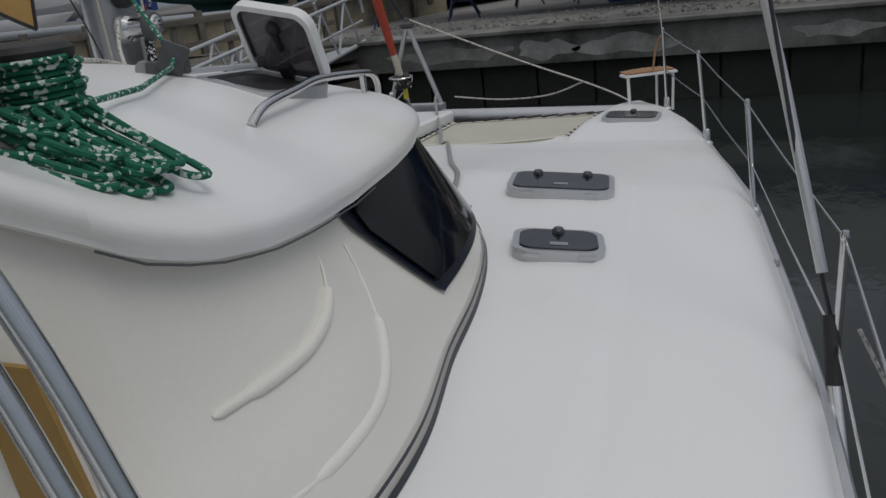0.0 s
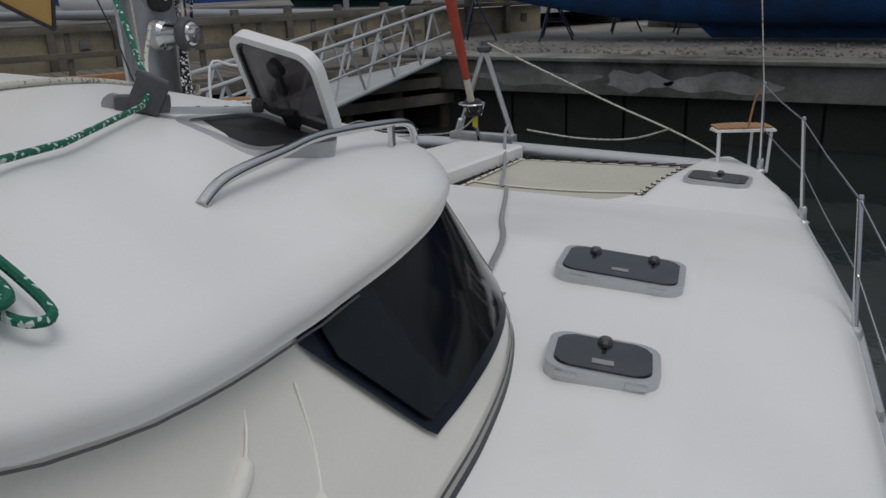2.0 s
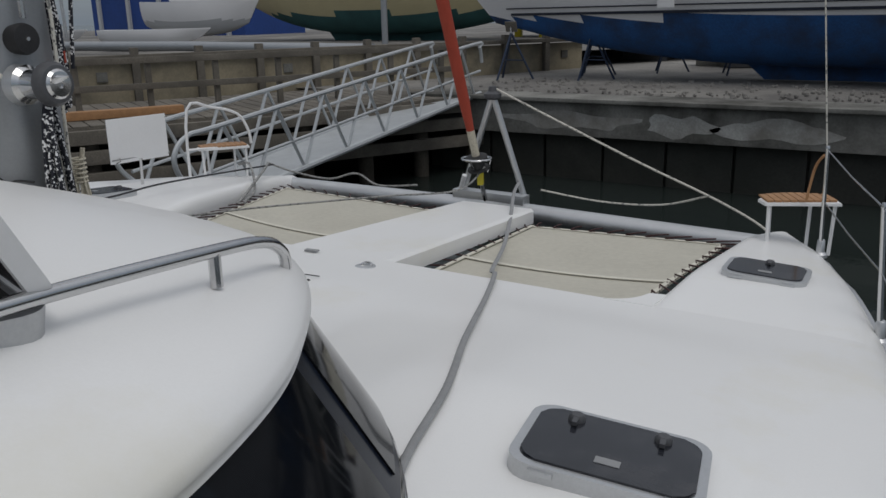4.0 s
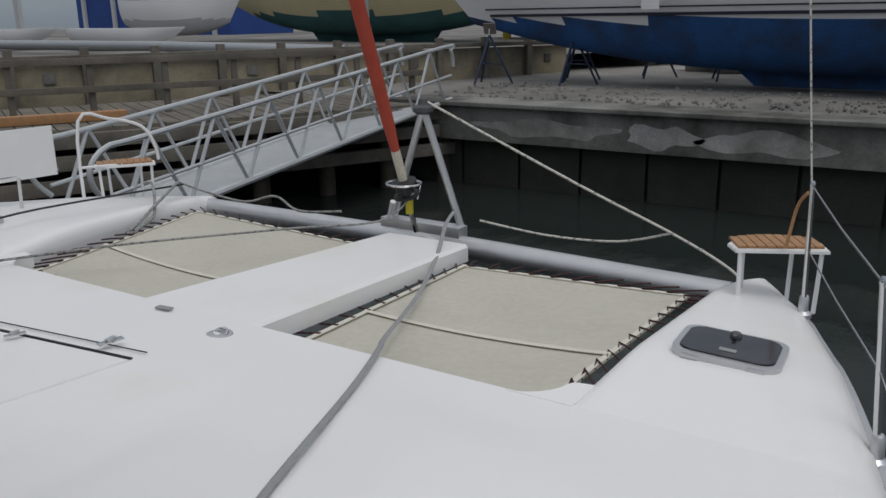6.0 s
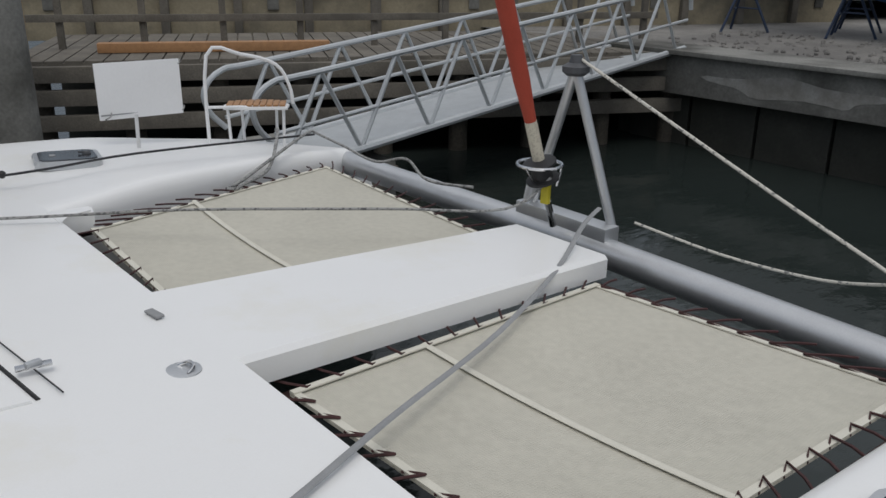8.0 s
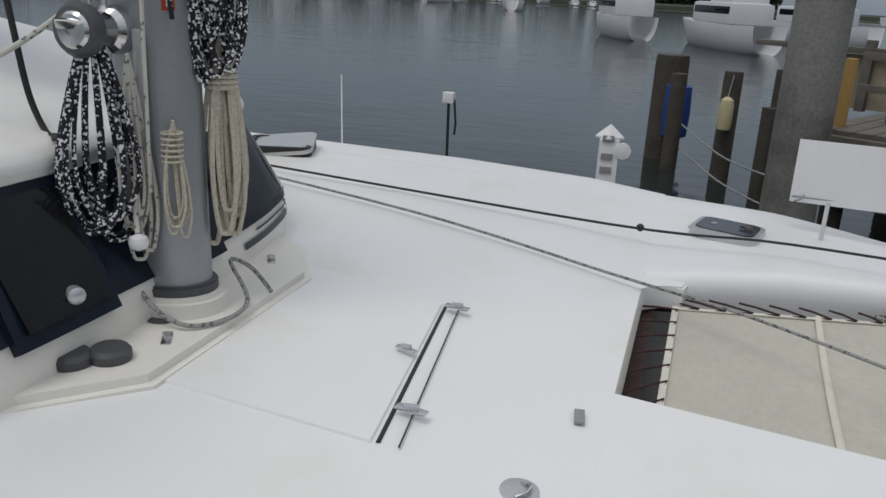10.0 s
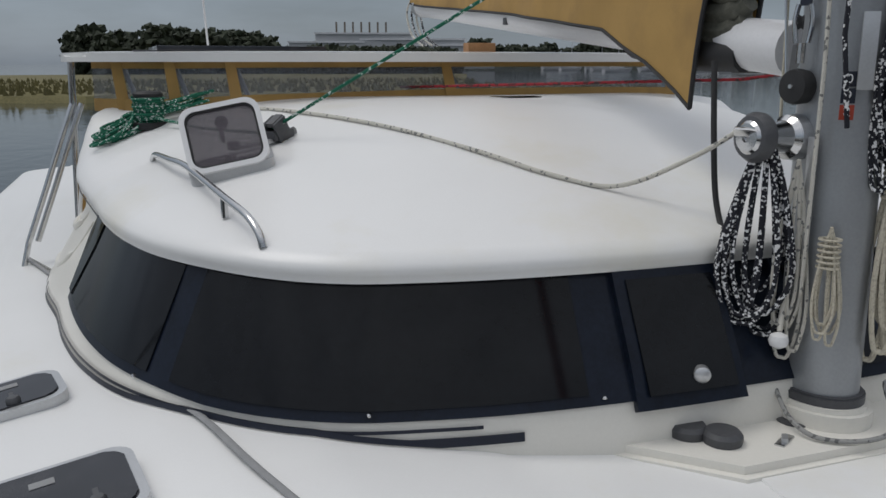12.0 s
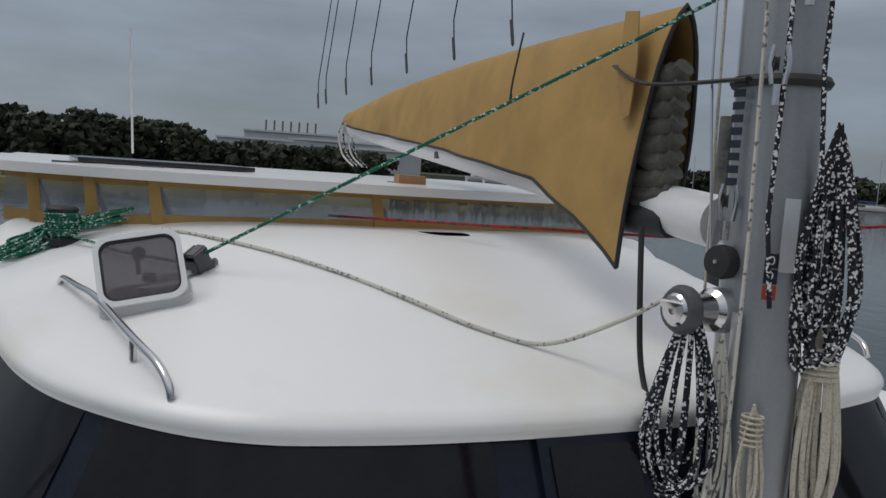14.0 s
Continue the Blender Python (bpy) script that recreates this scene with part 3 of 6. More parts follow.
def stanchion(base, top, label="stainless lifeline stanchion in a deck socket"):
    t = thing("stanchion", base, label, "stanchion", "lifeline stanchions")
    part("post", tb([base, top], 0.0135, 10), M_steel, t)
    part("socket", lathe(bmesh.new(), (base[0], base[1], base[2] - 0.03), [(0.045, 0), (0.045, 0.02), (0.026, 0.035), (0.024, 0.11), (0.016, 0.12)], 12), M_alu, t)
    part("cap", lathe(bmesh.new(), top, [(0.0145, -0.01), (0.0155, 0.0), (0.010, 0.016)], 10), M_steel, t)
    return t


ST = [((-1.12, 7.62, -0.14), (-1.13, 7.54, 0.55)), ((-0.64, 6.11, -0.11), (-0.69, 6.11, 0.52)), ((-0.23, 4.15, -0.08), (-0.28, 4.32, 0.50)), ((0.055, 2.45, -0.19), (0.075, 2.50, 0.45)), ((0.15, 0.2, -0.19), (0.2, 0.2, 0.45))]
for a, b in ST:
    stanchion(a, b)
for name, f in (("upper_lifeline", 0.985), ("lower_lifeline", 0.5)):
    pts = [Vector(a).lerp(Vector(b), f) for a, b in ST]
    bm = bmesh.new()
    for a, b in zip(pts, pts[1:]):
        tube(bm, [a, (a + b) / 2 + Vector((0, 0, -0.012)), b], 0.0045, 6)
    solo(name, bm, M_steel, "thin stainless lifeline strung between stanchions", "lifeline", "lifelines")
shroud = thing("shroud", (0.06, 2.36, -0.2), "steel shroud with a turnbuckle and black boot", "rigging")
part("tensioner", tb([(0.085, 2.25, -0.16), (0.06, 2.40, 0.02)], 0.02, 10), M_steel, shroud, "shiny turnbuckle")
part("boot", tb([(0.06, 2.40, 0.02), (0.045, 2.50, 0.20)], 0.024, 10), M_black, shroud, "black rubber boot")
part("wire", tb([(0.045, 2.50, 0.20), (-0.04, 2.62, 0.55), (-0.35, 3.0, 2.2), (-4.0, 3.7, 12)], 0.007, 6), M_wire, shroud)
part("tube_cover", tb([(0.02, 2.54, 0.32), (-0.10, 2.72, 0.86), (-0.35, 3.05, 1.9)], 0.017, 8), M_alu, shroud, "pale plastic shroud cover")
part("shackle", tb([(0.09, 2.18, -0.2), (0.11, 2.15, -0.26), (0.12, 2.1, -0.32)], 0.018, 8), M_steel, shroud)
fen = thing("fender", (0.33, 2.1, -0.75), "grey inflatable fender hanging outside the hull", "fender")
part("body", lathe(bmesh.new(), (0.33, 2.1, -0.85), [(0.02, 0), (0.09, 0.04), (0.12, 0.12), (0.12, 0.5), (0.09, 0.58), (0.03, 0.62)], 16), M_white, fen)
part("line", tb([(0.33, 2.1, -0.23), (0.2, 2.15, 0.1), (0.1, 2.2, 0.3)], 0.006, 6), M_grope, fen)
gc = thing("genoa_car", on_deck(-0.12, 3.42, 0.0), "grey plastic lead block on a short toe-rail track", "block")
part("track", bx((-0.085, 3.35, -0.10), (0.035, 0.5, 0.02), (0, 0, 7), 0.004), M_alu, gc)
part("car", bx((-0.11, 3.42, -0.07), (0.06, 0.14, 0.05), (0, 0, 7), 0.012), M_strap, gc)
part("sheave", lathe(bmesh.new(), (-0.13, 3.50, -0.04), [(0.035, 0), (0.025, 0.012), (0.035, 0.024)], 14, (1, 0, 0)), M_strap, gc)

# ---- the cabin: walls, windows, roof ----
CX, CY = -3.62, 1.70
HALF = [(2.46, 1.0), (2.49, 1.25), (2.475, 1.60), (2.385, 2.02), (2.32, 2.42), (2.22, 2.80), (2.07, 3.13), (1.80, 3.47), (1.53, 3.66), (1.25, 3.74), (0.94, 3.79), (0.52, 3.82), (0.0, 3.825)]
REAR = [(2.42, 0.85), (2.32, 0.75), (1.95, 0.71), (1.2, 0.72), (0.0, 0.74)]
AHEAD = 0.067


def resampled(pts, n):
    """n steps of even length along a smooth line."""
    p = smooth_path([(x, y, 0) for x, y in pts], 10)
    run = [0.0]
    for a, b in zip(p, p[1:]):
        run.append(run[-1] + (b - a).length)
    out, i = [], 0
    for k in range(n + 1):
        d = run[-1] * k / n
        while i < len(p) - 2 and run[i + 1] < d:
            i += 1
        out.append(p[i].lerp(p[i + 1], (d - run[i]) / max(run[i + 1] - run[i], 1e-9)))
    return out


FRONT = [(CX + x, y) for x, y in HALF] + [(CX - 0.885 * x, y) for x, y in HALF[-2::-1]]
BACKLINE = [FRONT[-1]] + [(CX - 0.885 * x, y) for x, y in REAR] + [(CX + x, y) for x, y in REAR[-2::-1]] + [FRONT[0]]


def pushed(p, g):
    """The line moved outwards by g."""
    out = []
    for i, q in enumerate(p):
        d = p[min(i + 1, len(p) - 1)] - p[max(i - 1, 0)]
        out.append((q.x + d.y / max(d.length, 1e-9) * g, q.y - d.x / max(d.length, 1e-9) * g))
    return out


@functools.lru_cache(None)
def plan(g, n=72):
    """Outline of the cabin from the starboard aft corner round the front to port, grown by g."""
    return pushed(resampled(FRONT, n), g)


@functools.lru_cache(None)
def loop(g, n=72):
    """The whole outline, closed across the back."""
    p = resampled(FRONT, n) + resampled(BACKLINE, n // 2)[1:]
    ring = p[-2:-1] + p + p[1:2]
    q = pushed(ring, g)[1:-1]
    return q[:-1] + [q[0]]


def lip_z(y):
    return lerp([(0.72, 1.07), (0.85, 1.03), (0.95, 0.965), (1.08, 0.88), (1.23, 0.82), (1.43, 0.775), (2.0, 0.705), (3.6, 0.675)], y)


house = thing("coachroof", (CX, 2.2, 0.0), "white moulded cabin with a rounded overhanging roof and wraparound dark windows", "cabin")
rows = []
for z, g in ((0.0, 0.245), (0.12, 0.242), (0.165, 0.238), (0.205, 0.231), (0.26, 0.222), (0.45, 0.105), (0.62, 0.005)):
    rows.append([(x, y, z) for x, y in loop(g)])
for up, g in ((-0.02, -0.02), (0.04, -0.03)):
    rows.append([(x, y, lip_z(y) + up) for x, y in loop(g)])
part("cabin_side", sheet(bmesh.new(), rows), M_gel_warm, house, "cream-white curved cabin side")
RIM = [(math.atan2(y - CY, x - CX), math.hypot(x - CX, y - CY)) for x, y in loop(0.02, 240)]


@functools.lru_cache(None)
def rim_at(k):
    a = radians(k)
    return min(RIM, key=lambda q: abs((q[0] - a + math.pi) % (2 * math.pi) - math.pi))[1]


def roof_z(x, y):
    dx, dy = x - CX, y - CY
    d = math.hypot(dx, dy)
    a = math.degrees(math.atan2(dy, dx)) % 360
    k = int(a)
    rim = rim_at(k) * (k + 1 - a) + rim_at((k + 1) % 360) * (a - k)
    r = min(1.0, d / rim)
    power = 1.8 + 2.0 * (1 - max(dy, 0.0) / max(d, 1e-6)) ** 2
    edge = min(lip_z(CY + dy * rim / max(d, 1e-6)) + 0.085, 1.13)
    return edge * r ** power + 1.21 * (1 - r ** power)


outer = loop(0.02, 144)
rows = [[(x, y, lip_z(y) + 0.006) for x, y in loop(-0.12, 144)], [(x, y, lip_z(y)) for x, y in outer]]
for k in range(5):
    a = radians(140 * k / 4)
    rows.append([(CX + (x - CX) * (1 + 0.008 * math.sin(a) - 0.001 * k), CY + (y - CY) * (1 + 0.008 * math.sin(a) - 0.001 * k), lip_z(y) + min(0.012 + 0.058 * k / 4, max(0.004 * k, 1.115 - lip_z(y)))) for x, y in outer])
for k in range(22):
    f = 0.985 * (1 - (k / 22) ** 1.5)
    rows.append([(CX + (x - CX) * f, CY + (y - CY) * f, roof_z(CX + (x - CX) * f, CY + (y - CY) * f)) for x, y in outer])
part("roof", sheet(bmesh.new(), rows), M_gel, house, "smooth white overhanging roof")
# fine seam under the brow at the aft quarter
part("seam", tb([(x * 1.0 + 0.0, y, lip_z(y) - 0.008) for x, y in plan(0.024, 96)[:14]], 0.003, 5), M_dgrey, house)


def band(k0, k1, n, zb, zt, out, bottom_cut=None):
    """Part of the window band between two shares of the outline."""
    rows = [[], [], [], []]
    full = 400
    pb, pt = plan(0.224, full), plan(-0.020, full)
    for i in range(n + 1):
        s = k0 + (k1 - k0) * i / n
        f0 = (AHEAD + (1 - 2 * AHEAD) * s) * full
        j = min(full - 1, int(f0))
        w = f0 - j
        for r, f in enumerate((0.0, 0.33, 0.66, 1.0)):
            zz0, zz1 = zb(s), zt(s)
            z = zz0 + (zz1 - zz0) * f
            g = clamp((z - 0.26) / 0.42)
            x, y = [(pb[j][c] * (1 - w) + pb[j + 1][c] * w) * (1 - g) + (pt[j][c] * (1 - w) + pt[j + 1][c] * w) * g for c in (0, 1)]
            d = Vector((x - CX, y - CY, 0)).normalized() * out
            rows[r].append((x + d.x, y + d.y, z))
    return rows


def win_b(s):
    e = min(s, 1 - s)
    return 0.262 + 0.07 * clamp((0.26 - e) / 0.17) + 0.36 * clamp((0.083 - e) / 0.038)


def win_t(s):
    full = plan(0.0, 200)
    y = full[min(200, int(round((AHEAD + (1 - 2 * AHEAD) * s) * 200)))][1]
    return lip_z(y) + 0.005


part("window_surround", sheet(bmesh.new(), band(0.047, 0.953, 220, win_b, win_t, 0.010)), M_navy, house, "dark blue gloss window surround")
for a, b in ((0.096, 0.222), (0.238, 0.418), (0.602, 0.762), (0.778, 0.904)):
    part("window_pane", sheet(bmesh.new(), band(a, b, 40, lambda s: win_b(s) + 0.035, lambda s: win_t(s) - 0.01, 0.018), 0.006), M_glass, house, "smoked black curved window")
for a, b in ((0.058, 0.0955), (0.942, 0.9045)):
    part("window_pane", sheet(bmesh.new(), band(a, b, 22, lambda s: min(win_b(s) + 0.04, win_t(s) - 0.03), lambda s: win_t(s) - 0.01, 0.018), 0.006), M_glass, house)
# opening hatch set into the window band beside the mast
for a, b in ((0.440, 0.497), (0.528, 0.585)):
    part("opening_window_frame", sheet(bmesh.new(), band(a, b, 24, lambda s: 0.235, lambda s: win_t(s) - 0.005, 0.042), 0.03), M_navy, house, "dark blue raised frame of an opening window")
    part("opening_window", sheet(bmesh.new(), band(a + 0.006, b - 0.005, 24, lambda s: 0.285, lambda s: win_t(s) - 0.03, 0.052), 0.008), M_glass, house)
for s in (0.215, 0.325, 0.425, 0.70):
    q = band(s, s + 0.01, 1, lambda s: 0.285, lambda s: 0.3, 0.014)
    part("screw", lathe(bmesh.new(), q[0][0], [(0.008, -0.005), (0.008, 0.006), (0.003, 0.010)], 8, (q[0][0][0] - CX, q[0][0][1] - CY, 0)), M_steel, house)
kn = band(0.473, 0.475, 1, lambda s: 0.335, lambda s: 0.34, 0.062)[0][0]
part("window_latch", lathe(bmesh.new(), kn, [(0.03, -0.02), (0.03, 0.012), (0.02, 0.02), (0.001, 0.022)], 14, (0.5, 1, 0)), M_alu, house, "pale round latch knob")
# pale things on the shelf behind the glass are lost in the tint; moulded creases on the cabin side


def on_wall(y, z, out=0.0):
    """A place on the starboard cabin side."""
    lo, hi = plan(0.222, 400), plan(-0.03, 400)
    k = min(range(200), key=lambda q: abs(lo[q][1] - y))
    g = clamp((z - 0.26) / 0.46)
    p = Vector((*lo[k], 0)).lerp(Vector((*hi[k], 0)), g)
    return (p.x + out, p.y, z)


for pts in ([(1.10, 0.54), (1.30, 0.53), (1.48, 0.53), (1.62, 0.56), (1.72, 0.62), (1.77, 0.69)], [(1.10, 0.34), (1.34, 0.33), (1.56, 0.34), (1.74, 0.40), (1.86, 0.50), (1.92, 0.62)]):
    bm = tb([on_wall(y, z, -0.0145) for y, z in pts], [0.004] + [0.012] * 4 + [0.018] * 20 + [0.004] * 4, 10, 7)
    part("moulded_crease", bm, M_gel_warm, house)
# twin stripes at the foot of the cabin
for g0, z0, g1, z1, last in ((0.2375, 0.222, 0.2355, 0.234, 156), (0.246, 0.168, 0.241, 0.200, 162)):
    for rng in (range(6, last), range(401 - last, 395)):
        o, i = plan(g0, 400), plan(g1, 400)
        rows = [[(o[k][0], o[k][1], max(z0, deck_z(*o[k]) + 0.006)) for k in rng], [(i[k][0], i[k][1], max(z1, deck_z(*i[k]) + 0.026)) for k in rng]]
        part("stripe", sheet(bmesh.new(), rows), M_stripe, house, "dark navy pinstripe")

# grab rails on the roof


def on_roof(x, y, up=0.0):
    return (x, y, roof_z(x, y) + up)


def grab_rail(pts, label):
    t = thing("grab_rail", pts[0], label, "handrail", "roof handrails")
    part("bar", tb(pts, 0.015, 10, 5), M_steel, t)
    m = pts[len(pts) // 2]
    part("support", tb([(m[0], m[1], m[2] - 0.08), m], 0.014, 8), M_steel, t)
    return t


grab_rail([on_roof(-1.50, 1.98, 0.0), on_roof(-1.515, 2.08, 0.045), on_roof(-1.57, 2.35, 0.065), on_roof(-1.64, 2.62, 0.075), on_roof(-1.75, 3.15, 0.085), on_roof(-1.81, 3.36, 0.08), on_roof(-1.84, 3.45, 0.045), on_roof(-1.85, 3.47, 0.0)], "curved stainless grab rail along the roof edge")
grab_rail([on_roof(-5.68, 2.1, 0.0), on_roof(-5.67, 2.2, 0.06), on_roof(-5.56, 2.8, 0.08), on_roof(-5.42, 3.2, 0.07), on_roof(-5.38, 3.3, 0.0)], "stainless grab rail on the far roof edge")

# open roof hatch
rh = thing("roof_hatch", on_roof(-1.85, 2.6), "open roof hatch with a mauve tinted lid standing upright", "hatch")
hm = pose(-1.84, 2.56, roof_z(-1.84, 2.56) + 0.004, -4, 11, -6)
part("frame", ring_prism(bmesh.new(), rounded(0.37, 0.36, 0.06), rounded(0.31, 0.30, 0.05), -0.05, 0.02, hm), M_alu, rh)
part("well", prism(bmesh.new(), rounded(0.31, 0.30, 0.05), -0.06, 0.008, hm), M_black, rh, "dark opening into the cabin")
lm = hm @ Matrix.Translation((0, 0.18, 0.012)) @ Euler((radians(122), 0, 0)).to_matrix().to_4x4() @ Matrix.Translation((0, 0.155, 0))
part("lid_frame", ring_prism(bmesh.new(), rounded(0.35, 0.31, 0.065), rounded(0.305, 0.265, 0.05), -0.018, 0.018, lm), M_white, rh, "white rimmed lid frame")
part("lid_seal", ring_prism(bmesh.new(), rounded(0.306, 0.266, 0.05), rounded(0.288, 0.248, 0.045), -0.012, 0.012, lm), M_black, rh)
lid = part("lid", prism(bmesh.new(), rounded(0.289, 0.249, 0.045), -0.006, 0.006, lm), M_lidglass, rh, "mauve tinted clear acrylic")
hb = lathe(bmesh.new(), (0.0, 0.07, 0.006), [(0.03, 0), (0.028, 0.02), (0.012, 0.03)], 12)
box(hb, (0.01, 0.03, 0.022), (0.018, 0.09, 0.014))
bmesh.ops.transform(hb, matrix=lm, verts=hb.verts)
part("lid_handle", hb, M_black, rh)
part("stay_arm", bx(lm @ Vector((0.0, -0.12, 0.02)), (0.05, 0.03, 0.07), (30, 0, -4), 0.008), M_black, rh)

# rope clutch ahead of the winch
CLX, CLY = -2.07, 2.38
cl = thing("rope_clutch", on_roof(CLX, CLY), "grey rope clutch on a short aluminium track", "clutch")
cm = pose(CLX, CLY, roof_z(CLX, CLY), 0, 3, 42)


def clutch_part(name, bm, material, label=""):
    bmesh.ops.transform(bm, matrix=cm, verts=bm.verts)
    part(name, bm, material, cl, label)


clutch_part("track", bx((0.13, 0.0, 0.010), (0.34, 0.034, 0.018), (0, 0, 0), 0.004), M_alu)
for x in (0.05, 0.13, 0.21):
    clutch_part("screw", lathe(bmesh.new(), (x, 0, 0.018), [(0.007, 0), (0.006, 0.004)], 8), M_steel)
clutch_part("end_stop", bx((0.30, 0.0, 0.022), (0.035, 0.05, 0.04), (0, 0, 0), 0.012), M_black)
clutch_part("base", bx((-0.02, 0, 0.03), (0.15, 0.062, 0.05), (0, 0, 0), 0.012), M_dgrey)
for y in (-0.032, 0.032):
    clutch_part("cheek", bx((0.0, y, 0.06), (0.09, 0.012, 0.10), (0, 25, 0), 0.006), M_dgrey, "dark grey clutch cheek")
clutch_part("lever", bx((0.01, 0, 0.10), (0.09, 0.045, 0.022), (0, 25, 0), 0.008), M_dgrey)
clutch_part("sheave", lathe(bmesh.new(), (-0.10, -0.016, 0.03), [(0.03, 0), (0.022, 0.016), (0.03, 0.032)], 14, (0, 1, 0)), M_strap)

# winch with a coil of green rope
wx, wy = -1.50, 1.30
wn = thing("winch", on_roof(wx, wy), "black and chrome roof winch wound with green rope", "winch", "winches")
z0 = roof_z(wx, wy)
part("drum", lathe(bmesh.new(), (wx, wy, z0), [(0.085, 0), (0.085, 0.03), (0.062, 0.045), (0.055, 0.10), (0.065, 0.15), (0.078, 0.17)], 24), M_steel, wn)
part("top", lathe(bmesh.new(), (wx, wy, z0 + 0.17), [(0.08, 0), (0.082, 0.018), (0.07, 0.03), (0.03, 0.035)], 24), M_black, wn, "black winch top")
part("collar", lathe(bmesh.new(), (wx, wy, z0 - 0.01), [(0.098, 0), (0.098, 0.035), (0.086, 0.04)], 24), M_black, wn)
random.seed(4)
coil = thing("green_rope_coil", on_roof(-1.25, 1.14), "green rope with pale flecks coiled over the winch and roof edge", "rope")
for k in range(9):
    h = 0.045 + 0.014 * k
    bm = tb([(wx + (0.075 + 0.006 * (k % 3)) * math.cos(a), wy + (0.075 + 0.006 * (k % 3)) * math.sin(a), z0 + h + 0.014 * a / 6.3) for a in [0.45 * j for j in range(15)]], 0.0075, 7)
    part("turn", bm, M_green, coil)
for k in range(15):
    f = k / 14
    s = random.uniform(-1, 1)
    ex, ey = -1.17 - 0.10 * random.random() + 0.05 * s, 1.20 + 0.22 * (f - 0.35)
    up = 0.012 + 0.016 * (k % 4)
    a0 = Vector((wx - 0.05 + 0.10 * random.random(), wy - 0.04 + 0.06 * random.random(), z0 + 0.18 - 0.06 * random.random()))
    sx = wx - 0.12 - 0.25 * random.random()
    pts = [(sx, wy + 0.07 - 0.25 * f, roof_z(sx, 1.15) + up + 0.02), (wx + 0.12, 1.28 - 0.22 * f, roof_z(wx + 0.12, 1.2) + up + 0.03 * random.random()),
           (ex - 0.16, ey - 0.03, roof_z(ex - 0.16, ey) + up), (ex - 0.03, ey - 0.02, roof_z(ex - 0.03, ey) + up), (ex, ey + 0.02, roof_z(ex, ey + 0.02) + up + 0.004), (ex - 0.05, ey + 0.05, roof_z(ex - 0.05, ey + 0.05) + up),
           (ex - 0.2, ey + 0.04, roof_z(ex - 0.2, ey) + up + 0.01), tuple(Vector((wx + 0.06, wy - 0.02, z0 + 0.05 + 0.07 * f))), tuple(a0)]
    part("loop", tb(pts, 0.0085, 7, 5), M_green, coil)
solo("green_halyard", tb([(wx, wy, z0 + 0.06), on_roof(-1.75, 1.85, 0.03), on_roof(-2.02, 2.31, 0.035), on_roof(-2.06, 2.38, 0.07), (-3.92, 3.58, 2.37), (-4.1, 3.7, 2.49)], 0.0085, 8), M_green, "taut green rope with pale flecks rising to the mast", "rope")
solo("white_control_line", tb([on_roof(-2.0, 1.5, 0.02), on_roof(-2.28, 1.95, 0.012), on_roof(-2.58, 2.5, 0.012), on_roof(-2.86, 3.0, 0.012), on_roof(-3.06, 3.28, 0.012), on_roof(-3.28, 3.46, 0.03), (-3.5, 3.66, 1.06), (-3.62, 3.82, 1.20)], 0.010, 8, 8), M_wrope, "slack white rope with dark flecks lying across the roof", "rope")

# ---- foredeck fittings ----
plinth = prism(bmesh.new(), [(-2.72, 3.84), (-3.27, 4.36), (-4.4, 4.36), (-4.76, 4.16), (-5.0, 3.72), (-4.9, 3.4), (-2.9, 3.4)], -0.05, 0.108, None, 0.03)
part("mast_plinth", plinth, M_gel_warm, boat, "raised cream moulding under the mast")
PL = 0.108
for x, y in ((-3.70, 4.09), (-4.72, 3.91)):
    f = thing("deck_filler", (x, y, PL), "dark round deck filler cap set in the moulding", "deck fitting", "filler caps")
    part("cap", lathe(bmesh.new(), (x, y, PL - 0.01), [(0.068, 0), (0.068, 0.016), (0.055, 0.02), (0.001, 0.02)], 22), M_dgrey, f)
    part("hub", lathe(bmesh.new(), (x, y, PL + 0.01), [(0.026, 0), (0.026, 0.013), (0.001, 0.014)], 14), M_alu, f)
for x, y in ((-3.25, 4.06), (-3.33, 4.15)):
    f = thing("vent_cap", (x, y, PL), "charcoal grey round vent cap", "deck fitting", "vent caps")
    part("cap", lathe(bmesh.new(), (x, y, PL - 0.01), [(0.066, 0), (0.07, 0.02), (0.07, 0.04), (0.058, 0.055), (0.001, 0.056)], 22), M_dgrey, f)


def latch(x, y, z, yaw, s=1.0):
    f = thing("locker_latch", (x, y, z), "small stainless toggle latch on a locker lid", "latch", "locker latches")
    part("plate", bx((x, y, z + 0.004), (0.11 * s, 0.035 * s, 0.008), (0, 0, yaw), 0.003), M_steel, f)
    part("toggle", bx((x, y, z + 0.014), (0.05 * s, 0.022 * s, 0.014), (0, 0, yaw + 20), 0.004), M_alu, f)


